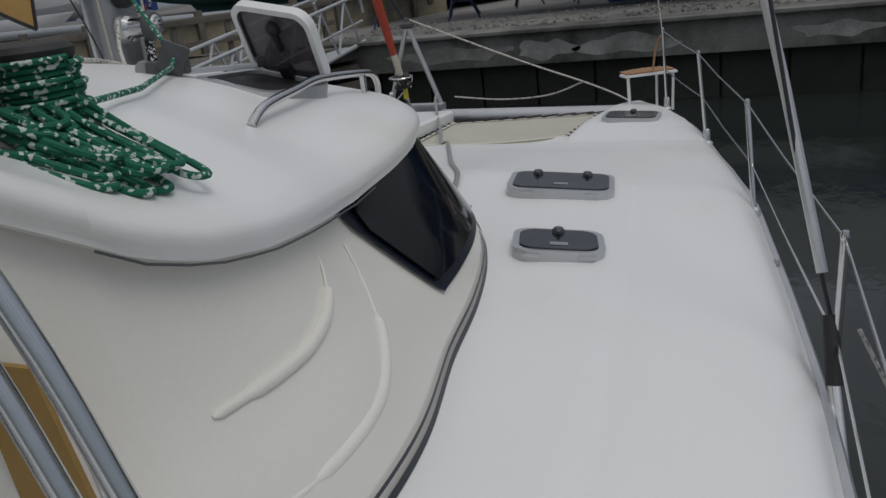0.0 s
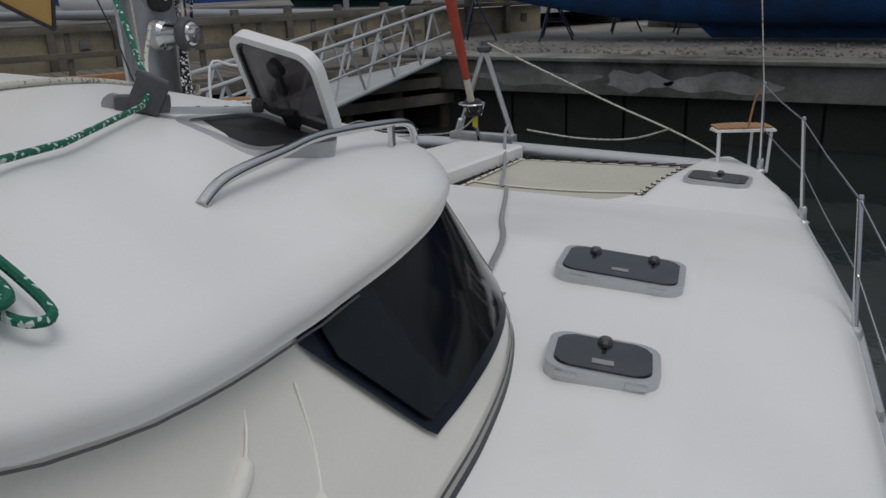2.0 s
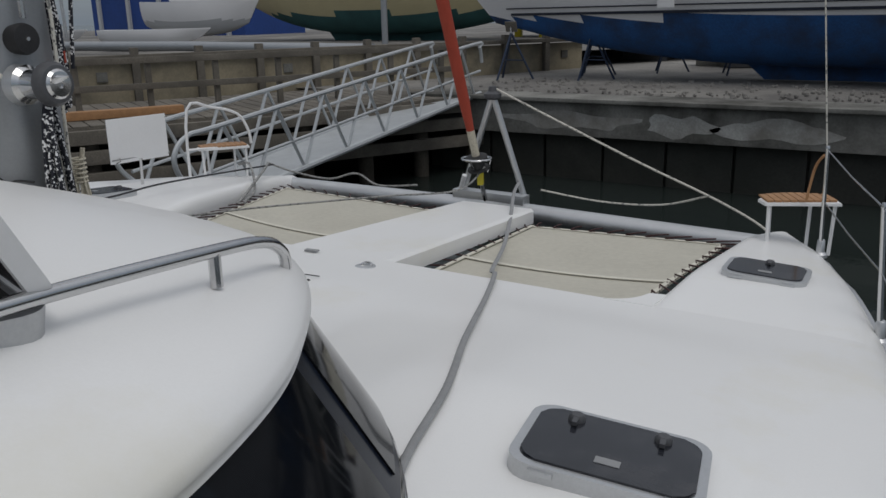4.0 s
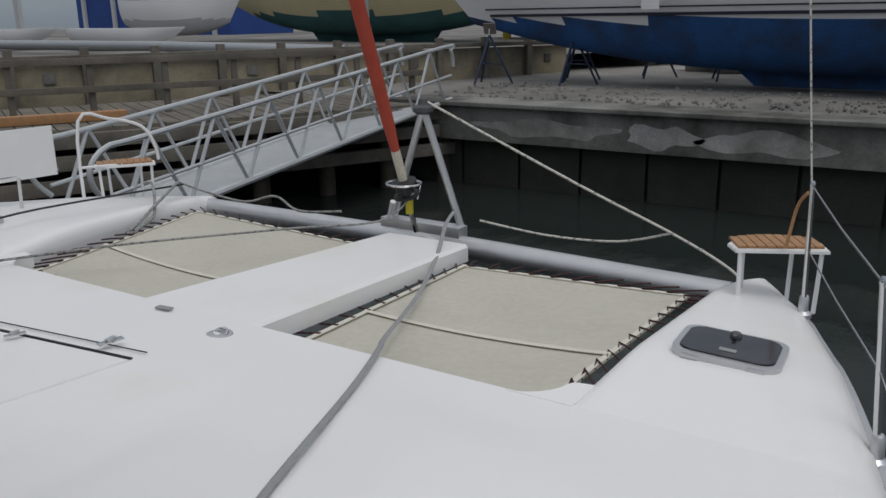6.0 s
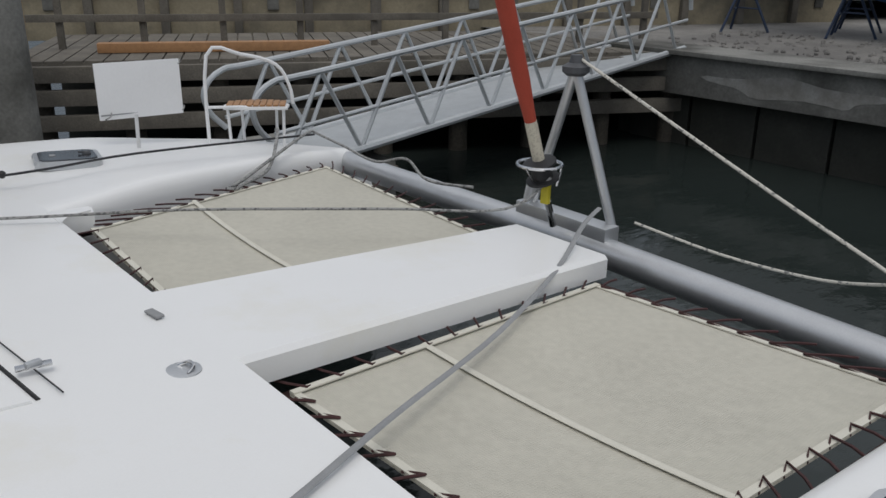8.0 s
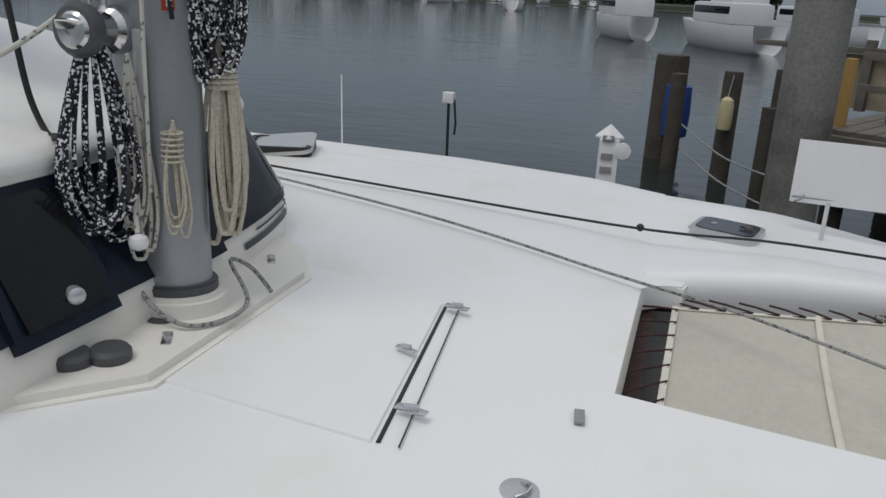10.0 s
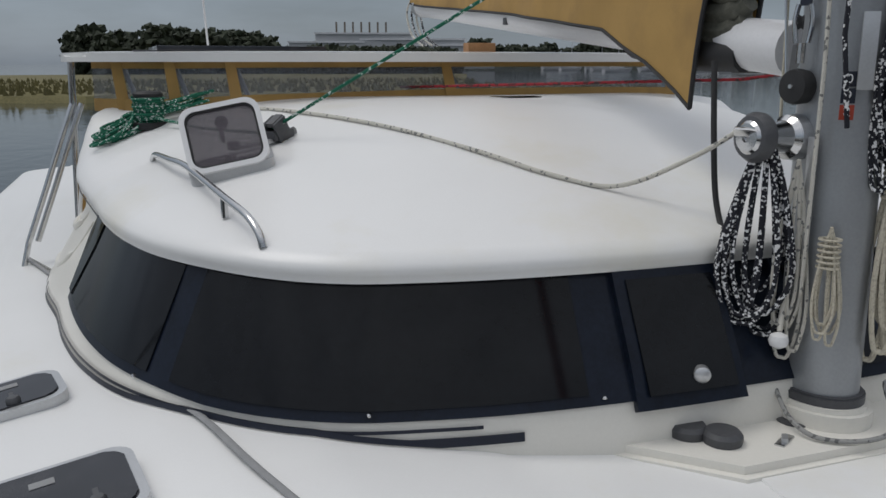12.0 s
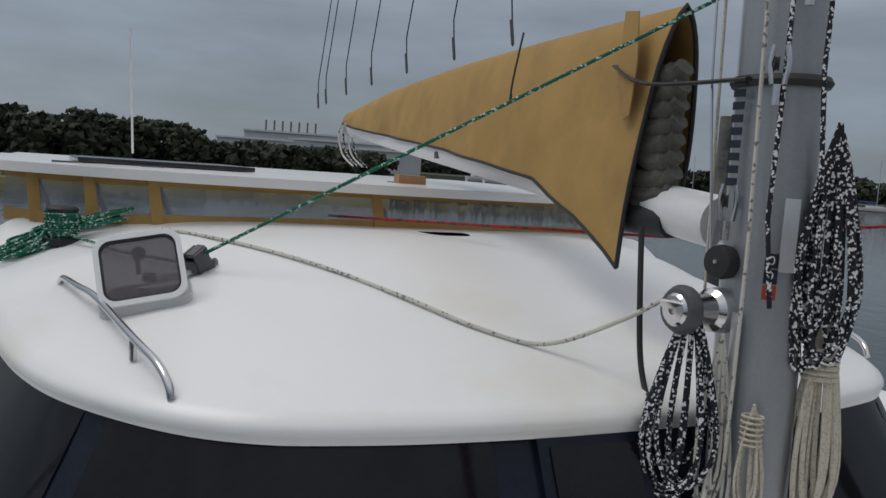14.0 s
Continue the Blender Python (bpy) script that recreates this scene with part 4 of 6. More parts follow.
latch(-3.54, 4.22, 0.106, 30)
latch(-4.475, 4.12, 0.106, 30)
latch(-3.467, 5.17, 0.062, 80)
latch(-4.36, 5.055, 0.068, 80)
latch(-3.885, 5.0, 0.066, 70, 0.8)
pe = thing("recessed_padeye", (-3.25, 5.57, deck_z(-3.25, 5.57)), "stainless folding eye set in a shallow recess at the catwalk", "deck fitting")
part("plate", lathe(bmesh.new(), (-3.25, 5.57, deck_z(-3.25, 5.57) - 0.005), [(0.062, 0), (0.06, 0.008), (0.05, 0.010), (0.001, 0.007)], 20), M_alu, pe)
part("eye", tb([(-3.29, 5.57, deck_z(-3.25, 5.57) + 0.004), (-3.27, 5.60, 0.02), (-3.23, 5.60, 0.02), (-3.21, 5.57, deck_z(-3.25, 5.57) + 0.004)], 0.006, 8, 4), M_steel, pe)
lk = thing("anchor_locker_lid", (-3.95, 4.75, 0.03), "flush white anchor locker lid with a dark hinge slot", "locker")
bm = prism(bmesh.new(), [(-3.33, 4.30), (-3.275, 5.11), (-4.43, 4.97), (-4.58, 4.26), (-4.42, 4.19), (-3.45, 4.26)], -0.03, 0.008, None, 0.003)
for v in bm.verts:
    v.co.z += deck_z(v.co.x, v.co.y)
part("lid", bm, M_gel, lk)
part("slot", tb([(-3.285, 5.13, deck_z(-3.3, 5.13) + 0.002), (-4.41, 4.99, deck_z(-4.4, 4.99) + 0.002)], 0.0075, 6), M_black, lk, "dark narrow slot")
part("hinge_wire", tb([(-3.275, 5.20, deck_z(-3.3, 5.2) + 0.010), (-4.46, 5.045, deck_z(-4.4, 5.04) + 0.010)], 0.003, 6), M_wire, lk)
part("stop_plate", bx((-3.74, 5.67, deck_z(-3.74, 5.67) + 0.012), (0.09, 0.035, 0.01), (0, 0, 8), 0.003), M_strap, lk)

# furling strap and lines over the deck
strap = [(-0.68, 0.55, 0.10), (-0.95, 1.37, 0.16), (-1.10, 2.1, 0.19), (-1.22, 2.62, 0.19), (-1.44, 3.25, 0.18), (-1.60, 3.62, 0.17), (-1.74, 4.05, 0.16), (-2.01, 4.62, 0.08), (-2.33, 5.36, 0.04), (-2.52, 5.79, 0.01), (-2.68, 6.05, -0.06), (-3.0, 6.8, -0.13), (-3.32, 7.5, -0.12), (-3.48, 7.86, -0.02), (-3.53, 8.05, 0.03)]
solo("furling_strap", tb([(x, y, max(z, deck_z(x, y) + 0.016) if y < 5.7 else z) for x, y, z in strap], 0.014, 8, 5, 0.45), M_strap, "grey flat webbing line led along the deck to the crossbeam", "line")
solo("thin_grey_line", tb([(x - 0.03 + 0.02 * math.sin(4 * y), y, max(z, deck_z(x, y) + 0.012)) for x, y, z in strap[:6]], 0.007, 6, 5), M_grope, "thin grey line lying beside the webbing at the cabin foot", "line")
solo("black_jackline", tb([(-6.2, 2.3, 0.16), (-6.15, 2.9, 0.155), (-5.95, 5.5, 0.09), (-6.05, 6.5, 0.08), (-6.18, 7.9, 0.0)], 0.008, 8, 6), M_wire, "thin black line stretched along the port deck", "line")
solo("line_stopper", lathe(bmesh.new(), (-5.96, 5.68, 0.07), [(0.012, 0), (0.022, 0.012), (0.022, 0.03), (0.01, 0.042)], 10), M_black, "small black bead on the port line", "bead")
solo("grey_furling_line", tb([(-6.15, 2.35, 0.16), (-5.6, 4.4, 0.11), (-5.2, 5.6, 0.04), (-4.9, 6.3, 0.02), (-4.3, 7.2, 0.0), (-3.95, 7.75, -0.02), (-3.8, 7.95, 0.16)], 0.008, 8, 6), M_grope, "grey line crossing the deck and net to the furler", "line")
ml = thing("mooring_line", (-6.1, 7.4, -0.1), "grey three-strand mooring line looped over the bow seat", "rope")
part("loop", tb([(-6.5, 7.75, 0.0), (-6.2, 7.6, 0.05), (-5.9, 7.35, -0.12), (-5.72, 7.05, -0.15), (-5.66, 6.98, -0.15), (-5.70, 6.93, -0.15), (-5.8, 7.1, -0.14), (-6.1, 7.7, 0.0), (-6.3, 7.95, 0.0)], 0.012, 8, 6), M_grope, ml)
part("tail", tb([(-6.3, 7.95, 0.0), (-6.1, 8.1, -0.1), (-5.6, 8.05, -0.12), (-5.3, 8.1, -0.05), (-5.0, 8.05, -0.13), (-4.6, 8.1, -0.1)], 0.010, 8, 6), M_grope, ml)
solo("bow_bridle", tb([(-3.80, 8.13, 0.79), (-2.66, 8.2, 0.29), (-2.0, 8.18, 0.04), (-1.65, 8.12, -0.10), (-1.48, 8.02, -0.18)], 0.009, 8, 4), M_wrope, "taut pale rope from the striker top to the bow", "rope")
solo("slack_line", tb([(-3.4, 8.2, -0.05), (-2.9, 8.3, -0.12), (-2.4, 8.32, -0.10), (-2.0, 8.18, 0.04)], 0.008, 8, 6), M_wrope, "slack pale rope hanging over the crossbeam", "rope")
solo("pennant_line", tb([(-1.13, 7.54, 0.5), (-1.25, 7.55, 1.6), (-1.70, 7.5, 5.6), (-2.5, 6.6, 11)], 0.005, 6), M_wrope, "thin white line rising from the pulpit post", "line")
solo("pulpit_hoop", tb([(-1.24, 7.64, 0.18), (-1.21, 7.68, 0.40), (-1.15, 7.57, 0.50)], 0.009, 8, 5), M_teak, "bent brown hoop behind the bow seat", "rail")
sb = thing("signboard", (-6.66, 6.95, 0.2), "blank white board lashed to the port rail", "sign")
part("board", bx((-6.66, 6.95, 0.40), (0.012, 0.60, 0.40), (0, 0, -5), 0.004), M_white, sb)
for y, z in ((7.22, 0.57), (7.22, 0.23), (6.68, 0.23)):
    part("tie", tb([(-6.65, y, z - 0.02), (-6.63, y + 0.03, z), (-6.66, y + 0.05, z + 0.02)], 0.006, 6, 3), M_grope, sb, "grey cord tie")
part("seam", tb([(-6.675, 6.66, 0.235), (-6.645, 7.24, 0.235)], 0.005, 6), M_strap, sb)
sb.location += Vector((-0.15, -0.11, -0.04))
pp = thing("port_pulpit", (-6.7, 7.5, -0.2), "pale tubular rail on the port bow", "rail")
part("tube", tb([(-6.68, 7.28, -0.2), (-6.66, 7.30, 0.58), (-6.60, 7.55, 0.58), (-6.50, 7.78, 0.50), (-6.45, 7.86, 0.34), (-6.44, 7.88, 0.2)], 0.014, 8, 4), M_white, pp)
part("lower_tube", tb([(-6.67, 7.28, 0.2), (-6.48, 7.84, 0.18)], 0.011, 8), M_white, pp)
part("post", tb([(-6.72, 6.75, -0.2), (-6.69, 6.75, 0.2)], 0.014, 8), M_steel, pp)
solo("handheld_antenna_rod", tb([(-7.55, 3.1, -0.15), (-7.62, 3.05, 0.62)], 0.006, 6), M_white, "thin white rod at the port deck edge", "rod")

# ---- mast, boom and sail cover ----
MX, MY = -3.84, 4.04
mast = thing("mast", (MX, MY, PL), "grey oval aluminium mast stepped ahead of the cabin", "mast")


def oval(a, b, z, n=28):
    return [(MX + a * math.cos(2 * math.pi * k / n), MY - 0.022 * (z - 0.1) + b * math.sin(2 * math.pi * k / n), z) for k in range(n + 1)]


part("extrusion", sheet(bmesh.new(), [oval(0.13, 0.162, z) for z in (0.11, 0.6, 1.2, 2, 3, 5, 8, 13)]), M_mast, mast)
part("foot", prism(bmesh.new(), [(x, y) for x, y, z in oval(0.15, 0.182, 0.1)[:-1]], 0.185, 0.225, None, 0.008), M_dgrey, mast, "dark mast foot collar")
part("step", prism(bmesh.new(), [(x, y) for x, y, z in oval(0.18, 0.215, 0.1)[:-1]], 0.05, 0.187, None, 0.02), M_gel_warm, mast)
part("sail_track", tb([(MX, MY - 0.215, 0.9), (MX, MY - 0.48, 13)], 0.016, 6), M_alu, mast)
part("side_plate", bx((MX + 0.152, MY + 0.02, 0.95), (0.012, 0.035, 0.42), (1, 0, 0), 0.003), M_alu, mast, "slotted cleat plate")
part("exit_plate", bx((MX + 0.10, MY + 0.165, 1.45), (0.05, 0.012, 0.25), (1, 0, -35), 0.003), M_alu, mast)
part("band", tube(bmesh.new(), oval(0.136, 0.17, 1.98), 0.022, 6), M_black, mast, "black strap round the mast")
tags = (("0", M_stripe), ("9", M_stripe), ("8", M_red))
for k, (ch, mm) in enumerate(tags):
    z = 1.36 - 0.055 * k
    c = Vector((MX + 0.128, MY + 0.128, z))
    tg = bx(c, (0.045, 0.006, 0.05), (0, 0, -37), 0.001)
    tag = part("number_tag", tg, mm, mast, "small square numbered tag")
    fc = bpy.data.curves.new("digit", "FONT")
    fc.body, fc.size, fc.extrude, fc.align_x, fc.align_y = ch, 0.042, 0.0008, "CENTER", "CENTER"
    tmp = bpy.data.objects.new("digit_source", fc)
    scene.collection.objects.link(tmp)
    dg = bpy.context.evaluated_depsgraph_get()
    me = bpy.data.meshes.new_from_object(tmp.evaluated_get(dg))
    bpy.data.objects.remove(tmp)
    bm = bmesh.new()
    bm.from_mesh(me)
    bmesh.ops.transform(bm, matrix=Matrix.Translation(c) @ pose(0, 0, 0, 90, 0, 143) @ Matrix.Translation((0, 0, 0.005)), verts=bm.verts)
    part("digit", bm, M_white, mast, "white digit", False)

# dark lettering strip up the mast, drawn as plain bars
for k in range(9):
    part("lettering_bar", bx((MX + 0.158, MY - 0.07, 1.62 + 0.045 * k), (0.004, 0.05, 0.028), (0, 0, 4)), M_stripe, mast)
mw = thing("mast_winch", (MX + 0.16, MY + 0.05, 1.15), "chrome halyard winch on the mast side", "winch", "winches")
wax = Vector((1.0, 0.10, 0.03)).normalized()
wb = Vector((MX + 0.13, MY - 0.09, 1.15))
part("base", lathe(bmesh.new(), wb, [(0.085, 0), (0.08, 0.05)], 22, wax), M_alu, mw)
part("drum", lathe(bmesh.new(), wb + wax * 0.05, [(0.08, 0), (0.06, 0.02), (0.055, 0.09), (0.065, 0.12), (0.082, 0.13)], 22, wax), M_steel, mw)
part("head", lathe(bmesh.new(), wb + wax * 0.18, [(0.088, 0), (0.09, 0.02), (0.075, 0.045), (0.06, 0.05)], 22, wax), M_dgrey, mw, "dark self-tailing head")
part("cap", lathe(bmesh.new(), wb + wax * 0.228, [(0.062, 0), (0.05, 0.012), (0.018, 0.014), (0.016, 0.004)], 18, wax), M_steel, mw)
part("feeder_arm", bx(wb + wax * 0.24 + Vector((0, 0, 0.02)), (0.02, 0.09, 0.03), (0, 30, 25), 0.006), M_steel, mw)
bk = thing("turning_block", (MX + 0.13, MY + 0.1, 1.38), "round black turning block above the mast winch", "block", "mast blocks")
part("cheek", lathe(bmesh.new(), (MX + 0.17, MY - 0.07, 1.33), [(0.02, -0.06), (0.058, -0.05), (0.064, 0.0), (0.058, 0.02), (0.01, 0.024)], 20, wax), M_black, bk)
part("pin", lathe(bmesh.new(), Vector((MX + 0.17, MY - 0.07, 1.33)) + wax * 0.024, [(0.01, 0), (0.008, 0.006)], 10, wax), M_steel, bk)


def mast_block(p, label):
    t = thing("halyard_block", p, label, "block", "mast blocks")
    p = Vector(p)
    for s in (-1, 1):
        part("cheek", tb([p + Vector((0.014 * s, -0.014 * s, 0.06)), p + Vector((0.02 * s, -0.02 * s, 0.0)), p + Vector((0.014 * s, -0.014 * s, -0.07))], 0.009, 8, 4), M_steel, t)
    part("sheave", lathe(bmesh.new(), p - Vector((0.008, 0.008, 0)), [(0.026, 0), (0.02, 0.008), (0.026, 0.018)], 14, (1, -1, 0)), M_black, t)
    part("swivel", tb([p + Vector((0, 0, -0.07)), p + Vector((0, 0, -0.14))], 0.014, 8), M_steel, t)


mast_block((MX + 0.18, MY + 0.12, 2.02), "bright steel halyard block on the mast face")
mast_block((MX + 0.12, MY + 0.16, 2.35), "bright steel halyard block high on the mast")
mast_block((MX + 0.17, MY - 0.06, 1.55), "bright steel halyard block near the gooseneck")


def hank(name, label, top, length, width, material, loops, r, seed, wrap=None):
    """A hanging coil of rope: many long loops with a little disorder."""
    rng = random.Random(seed)
    t = thing(name, top, label, "rope", "halyard coils")
    top = Vector(top)
    for k in range(loops):
        side = Vector((0.72, -0.69, 0)) * width
        fw = Vector((0.69, 0.72, 0))
        o = side * rng.uniform(-0.35, 0.35) + fw * rng.uniform(-0.02, 0.05)
        ln = length * rng.uniform(0.82, 1.04)
        w = rng.uniform(0.28, 0.55)
        pts = [top + fw * 0.02, top + o * 0.5 - side * w * 0.5 + Vector((0, 0, -ln * 0.3)), top + o - side * w * 0.9 + Vector((0, 0, -ln * 0.75)), top + o - side * w * 0.45 + Vector((0, 0, -ln * 0.97)), top + o + Vector((0, 0, -ln)), top + o + side * w * 0.5 + Vector((0, 0, -ln * 0.96)), top + o + side * w * 0.85 + Vector((0, 0, -ln * 0.7)), top + o * 0.5 + side * w * 0.5 + Vector((0, 0, -ln * 0.3)), top + fw * 0.03]
        part("loop", tb(pts, r, 6, 4), material, t)
    if wrap:
        for k in range(6):
            z = -length * wrap + 0.02 * k
            bm = tb([top + Vector((0, 0, z)) + (Vector((0.72, -0.69, 0)) * math.cos(a) + Vector((0.69, 0.72, 0)) * math.sin(a) * 0.8) * width * 0.42 for a in [0.55 * j for j in range(13)]], r, 6)
            part("wrapping", bm, material, t)
    return t


hank("halyard_hank", "navy and white rope hanging in long loops from the mast winch", wb + wax * 0.14 + Vector((0, 0, 0.04)), 0.74, 0.22, M_bw, 11, 0.0085, 3)
hank("halyard_hank", "thick bundle of navy and white rope tied on the mast front", (MX - 0.06, MY + 0.18, 1.84), 0.84, 0.15, M_bw, 17, 0.0085, 5)
hank("sheet_hank", "cream rope wrapped into a long hank on the mast front", (MX - 0.10, MY + 0.18, 1.24), 0.88, 0.13, M_cream, 9, 0.010, 7, 0.32)
hank("cord_hank", "small hank of thin cream cord hanging on the mast", (MX + 0.13, MY + 0.12, 0.86), 0.42, 0.085, M_cream, 6, 0.005, 9, 0.35)
hank("pale_line_hank", "pale lines hanging below the mast winch", (MX + 0.17, MY - 0.02, 1.08), 0.72, 0.13, M_wrope, 4, 0.007, 11)
rl = thing("halyard", (MX + 0.1, MY + 0.18, 1.3), "navy and white halyard led down the mast", "rope", "halyards")
part("line", tb([(MX + 0.14, MY + 0.15, 1.2), (MX + 0.19, MY + 0.15, 1.5), (MX + 0.16, MY + 0.13, 2.0), (MX + 0.12, MY + 0.1, 5)], 0.0085, 7), M_bw, rl)
rl = thing("halyard", (MX + 0.1, MY - 0.05, 1.3), "white halyard with dark flecks led down the mast", "rope", "halyards")
part("line", tb([(MX + 0.17, MY + 0.05, 0.6), (MX + 0.175, MY + 0.06, 1.4), (MX + 0.17, MY + 0.03, 2.2), (MX + 0.15, MY - 0.05, 6)], 0.0075, 7), M_wrope, rl)
rl = thing("halyard", (MX + 0.1, MY + 0.22, 1.3), "second navy and white halyard down the mast face", "rope", "halyards")
part("line", tb([(MX + 0.05, MY + 0.23, 1.6), (MX + 0.08, MY + 0.215, 2.0), (MX + 0.06, MY + 0.2, 2.4), (MX + 0.02, MY + 0.1, 6)], 0.0085, 7), M_bw, rl)
rl = thing("halyard", (MX + 0.1, MY - 0.2, 1.3), "thin steel wire and line beside the sail track", "rope", "halyards")
part("line", tb([(MX + 0.10, MY - 0.20, 0.95), (MX + 0.10, MY - 0.24, 2.0), (MX + 0.08, MY - 0.4, 6)], 0.006, 6), M_cream, rl)
part("wire", tb([(MX + 0.13, MY - 0.16, 1.3), (MX + 0.12, MY - 0.26, 2.0), (MX + 0.08, MY - 0.5, 6)], 0.005, 6), M_steel, rl)
solo("loose_stopper_line", tb([(MX + 0.14, MY + 0.02, 1.0), (MX + 0.19, MY + 0.0, 0.6), (MX + 0.23, MY + 0.03, 0.46)], 0.010, 8, 4), M_wrope, "pale rope with dark flecks ending in a ball", "rope")
solo("stopper_ball", lathe(bmesh.new(), (MX + 0.24, MY + 0.04, 0.40), [(0.01, 0), (0.03, 0.012), (0.036, 0.03), (0.03, 0.05), (0.01, 0.06)], 14), M_white, "white stopper ball on a rope end", "ball")
bmg = tb([(MX + 0.19, MY - 0.03, 0.25), (MX + 0.22, MY + 0.10, 0.16), (MX + 0.20, MY + 0.22, 0.125), (MX + 0.06, MY + 0.30, 0.125), (MX - 0.10, MY + 0.27, 0.14), (MX - 0.16, MY + 0.16, 0.26), (MX - 0.22, MY + 0.22, 0.22), (MX - 0.24, MY + 0.30, 0.12)], 0.009, 8, 6)
solo("grey_line_loop", bmg, M_grope, "grey line looped round the mast foot", "rope")
solo("red_sheet", tb([(-3.0, 1.3, 1.26), (-4.3, 2.9, 1.33), (-5.6, 4.4, 1.62), (-7.2, 6.2, 2.1)], 0.008, 7), M_redrope, "red flecked rope led across behind the mast", "rope")
solo("black_tie_strap", tb([(-3.66, 3.52, 1.42), (-3.62, 3.60, 1.15), (-3.60, 3.66, 0.92), (-3.575, 3.74, 0.80), (-3.56, 3.79, roof_z(-3.56, 3.79) + 0.012), (-3.52, 3.83, roof_z(-3.52, 3.80) + 0.006)], 0.012, 8, 6, 0.25), M_black, "black webbing tie hanging from the sail cover onto the roof", "strap")

BOOM0, BOOM1 = Vector((MX, MY - 0.26, 1.46)), Vector((-4.2, -1.95, 1.97))
boom = thing("boom", BOOM0, "white painted boom with end fittings under the sail cover", "boom")
part("spar", tb([BOOM0, BOOM0.lerp(BOOM1, 0.5), BOOM1], 0.105, 18), M_hullwhite, boom)
part("end_cap", tb([BOOM1 - (BOOM1 - BOOM0).normalized() * 0.06, BOOM1 + (BOOM1 - BOOM0).normalized() * 0.05], 0.115, 18), M_alu, boom)
part("gooseneck", bx((MX, MY - 0.24, 1.42), (0.06, 0.14, 0.12), (0, 0, 0), 0.01), M_steel, boom)
part("fitting", bx(BOOM0.lerp(BOOM1, 0.52) + Vector((0.10, 0, -0.03)), (0.02, 0.06, 0.05), (0, 0, 0), 0.006), M_dgrey, boom)
for k in range(4):
    o = Vector((0.08 - 0.05 * k, -0.05, 0))
    part("reef_line", tb([BOOM1 + o + Vector((0, 0, 0.10)), BOOM1 + o + Vector((0.03, -0.14, -0.05)), BOOM1 + o + Vector((0.02, -0.02, -0.28)), BOOM1 + o + Vector((0, 0.3, -0.40))], 0.010, 7, 5), M_bw if k % 2 else M_wrope, boom)
cover = thing("sail_cover", BOOM0.lerp(BOOM1, 0.5), "tan canvas sail cover over the boom, front flap open", "sail cover")
rows = []
N = 44
random.seed(8)
for i in range(N + 1):
    s = i / N
    c = Vector((MX, 3.32, 1.50)).lerp(BOOM1 + Vector((0, -0.10, 0.04)), s)
    top = lerp([(0, 2.34), (0.2, 2.34), (0.45, 2.32), (0.75, 2.25), (1.0, 2.13)], s)
    half = 0.15 - 0.05 * s + 0.02 * math.sin(9 * s)
    low = lerp([(0.0, 1.22), (0.07, 1.42), (0.16, 1.58), (0.3, 1.66), (0.45, 1.74), (0.97, 1.97), (1.0, 2.0)], s)
    row = []
    for k in range(25):
        u = k / 24 * 2 - 1
        a = abs(u)
        z = top - (top - (max(low, 1.52) if u < 0 else low)) * a ** 1.35
        wob = 0.012 * math.sin(26 * s + 5 * a) * a + 0.010 * math.sin(47 * s - 9 * a) * a + 0.02 * math.sin(9 * a + 14 * s) * clamp(0.35 - s) * 2
        x = c.x + math.copysign(half * (1 - (1 - a) ** 2.2) + wob * a, u)
        row.append((x, c.y + 0.12 * clamp(0.1 - s) * 10 * (z - low) , z))
    rows.append(row)
cv = part("canvas", sheet(bmesh.new(), rows), M_tan, cover, "sun-faded tan canvas")
for u in (0, 24):
    edge = [Vector(r[u]) for r in rows]
    part("hem", tb(edge, 0.010, 6), M_black, cover, "dark bound lower edge")
part("front_binding", tb([Vector(q) for q in rows[0]], 0.011, 6), M_black, cover, "dark zip along the open front")
part("collar_flap", sheet(bmesh.new(), [[(MX + 0.10, 3.18, 2.34), (MX + 0.12, 3.30, 2.32)], [(MX + 0.13, 3.2, 2.05), (MX + 0.15, 3.36, 2.1)], [(MX + 0.14, 3.28, 1.86), (MX + 0.145, 3.33, 1.88)]], 0.006), M_tan, cover)
part("mast_strap", tb([(MX + 0.12, 3.16, 2.1), (MX + 0.16, 3.45, 2.0), (MX + 0.17, MY - 0.02, 1.98)], 0.02, 6, 4, 0.4), M_black, cover)
sailb = thing("stowed_mainsail", (MX, 3.2, 1.55), "grey folded mainsail bunched at the mast inside the open cover", "sail")
for k in range(9):
    z = 1.50 + 0.072 * k
    w = 0.04 - 0.02 * abs(k - 4) / 4
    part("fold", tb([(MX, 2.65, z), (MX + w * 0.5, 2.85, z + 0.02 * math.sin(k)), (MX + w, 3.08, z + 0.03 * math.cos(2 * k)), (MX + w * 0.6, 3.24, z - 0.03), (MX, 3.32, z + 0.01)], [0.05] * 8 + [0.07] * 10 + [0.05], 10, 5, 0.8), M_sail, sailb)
# black roll added below the folds as their painted shadow
part("foot_shadow_fold", tb([(MX, 2.5, 1.5), (MX + 0.06, 3.0, 1.45), (MX + 0.02, 3.34, 1.44)], 0.07, 10, 5), M_black, sailb, "black fold standing in for the shadow under the sail")
sailb.location.y += 0.16
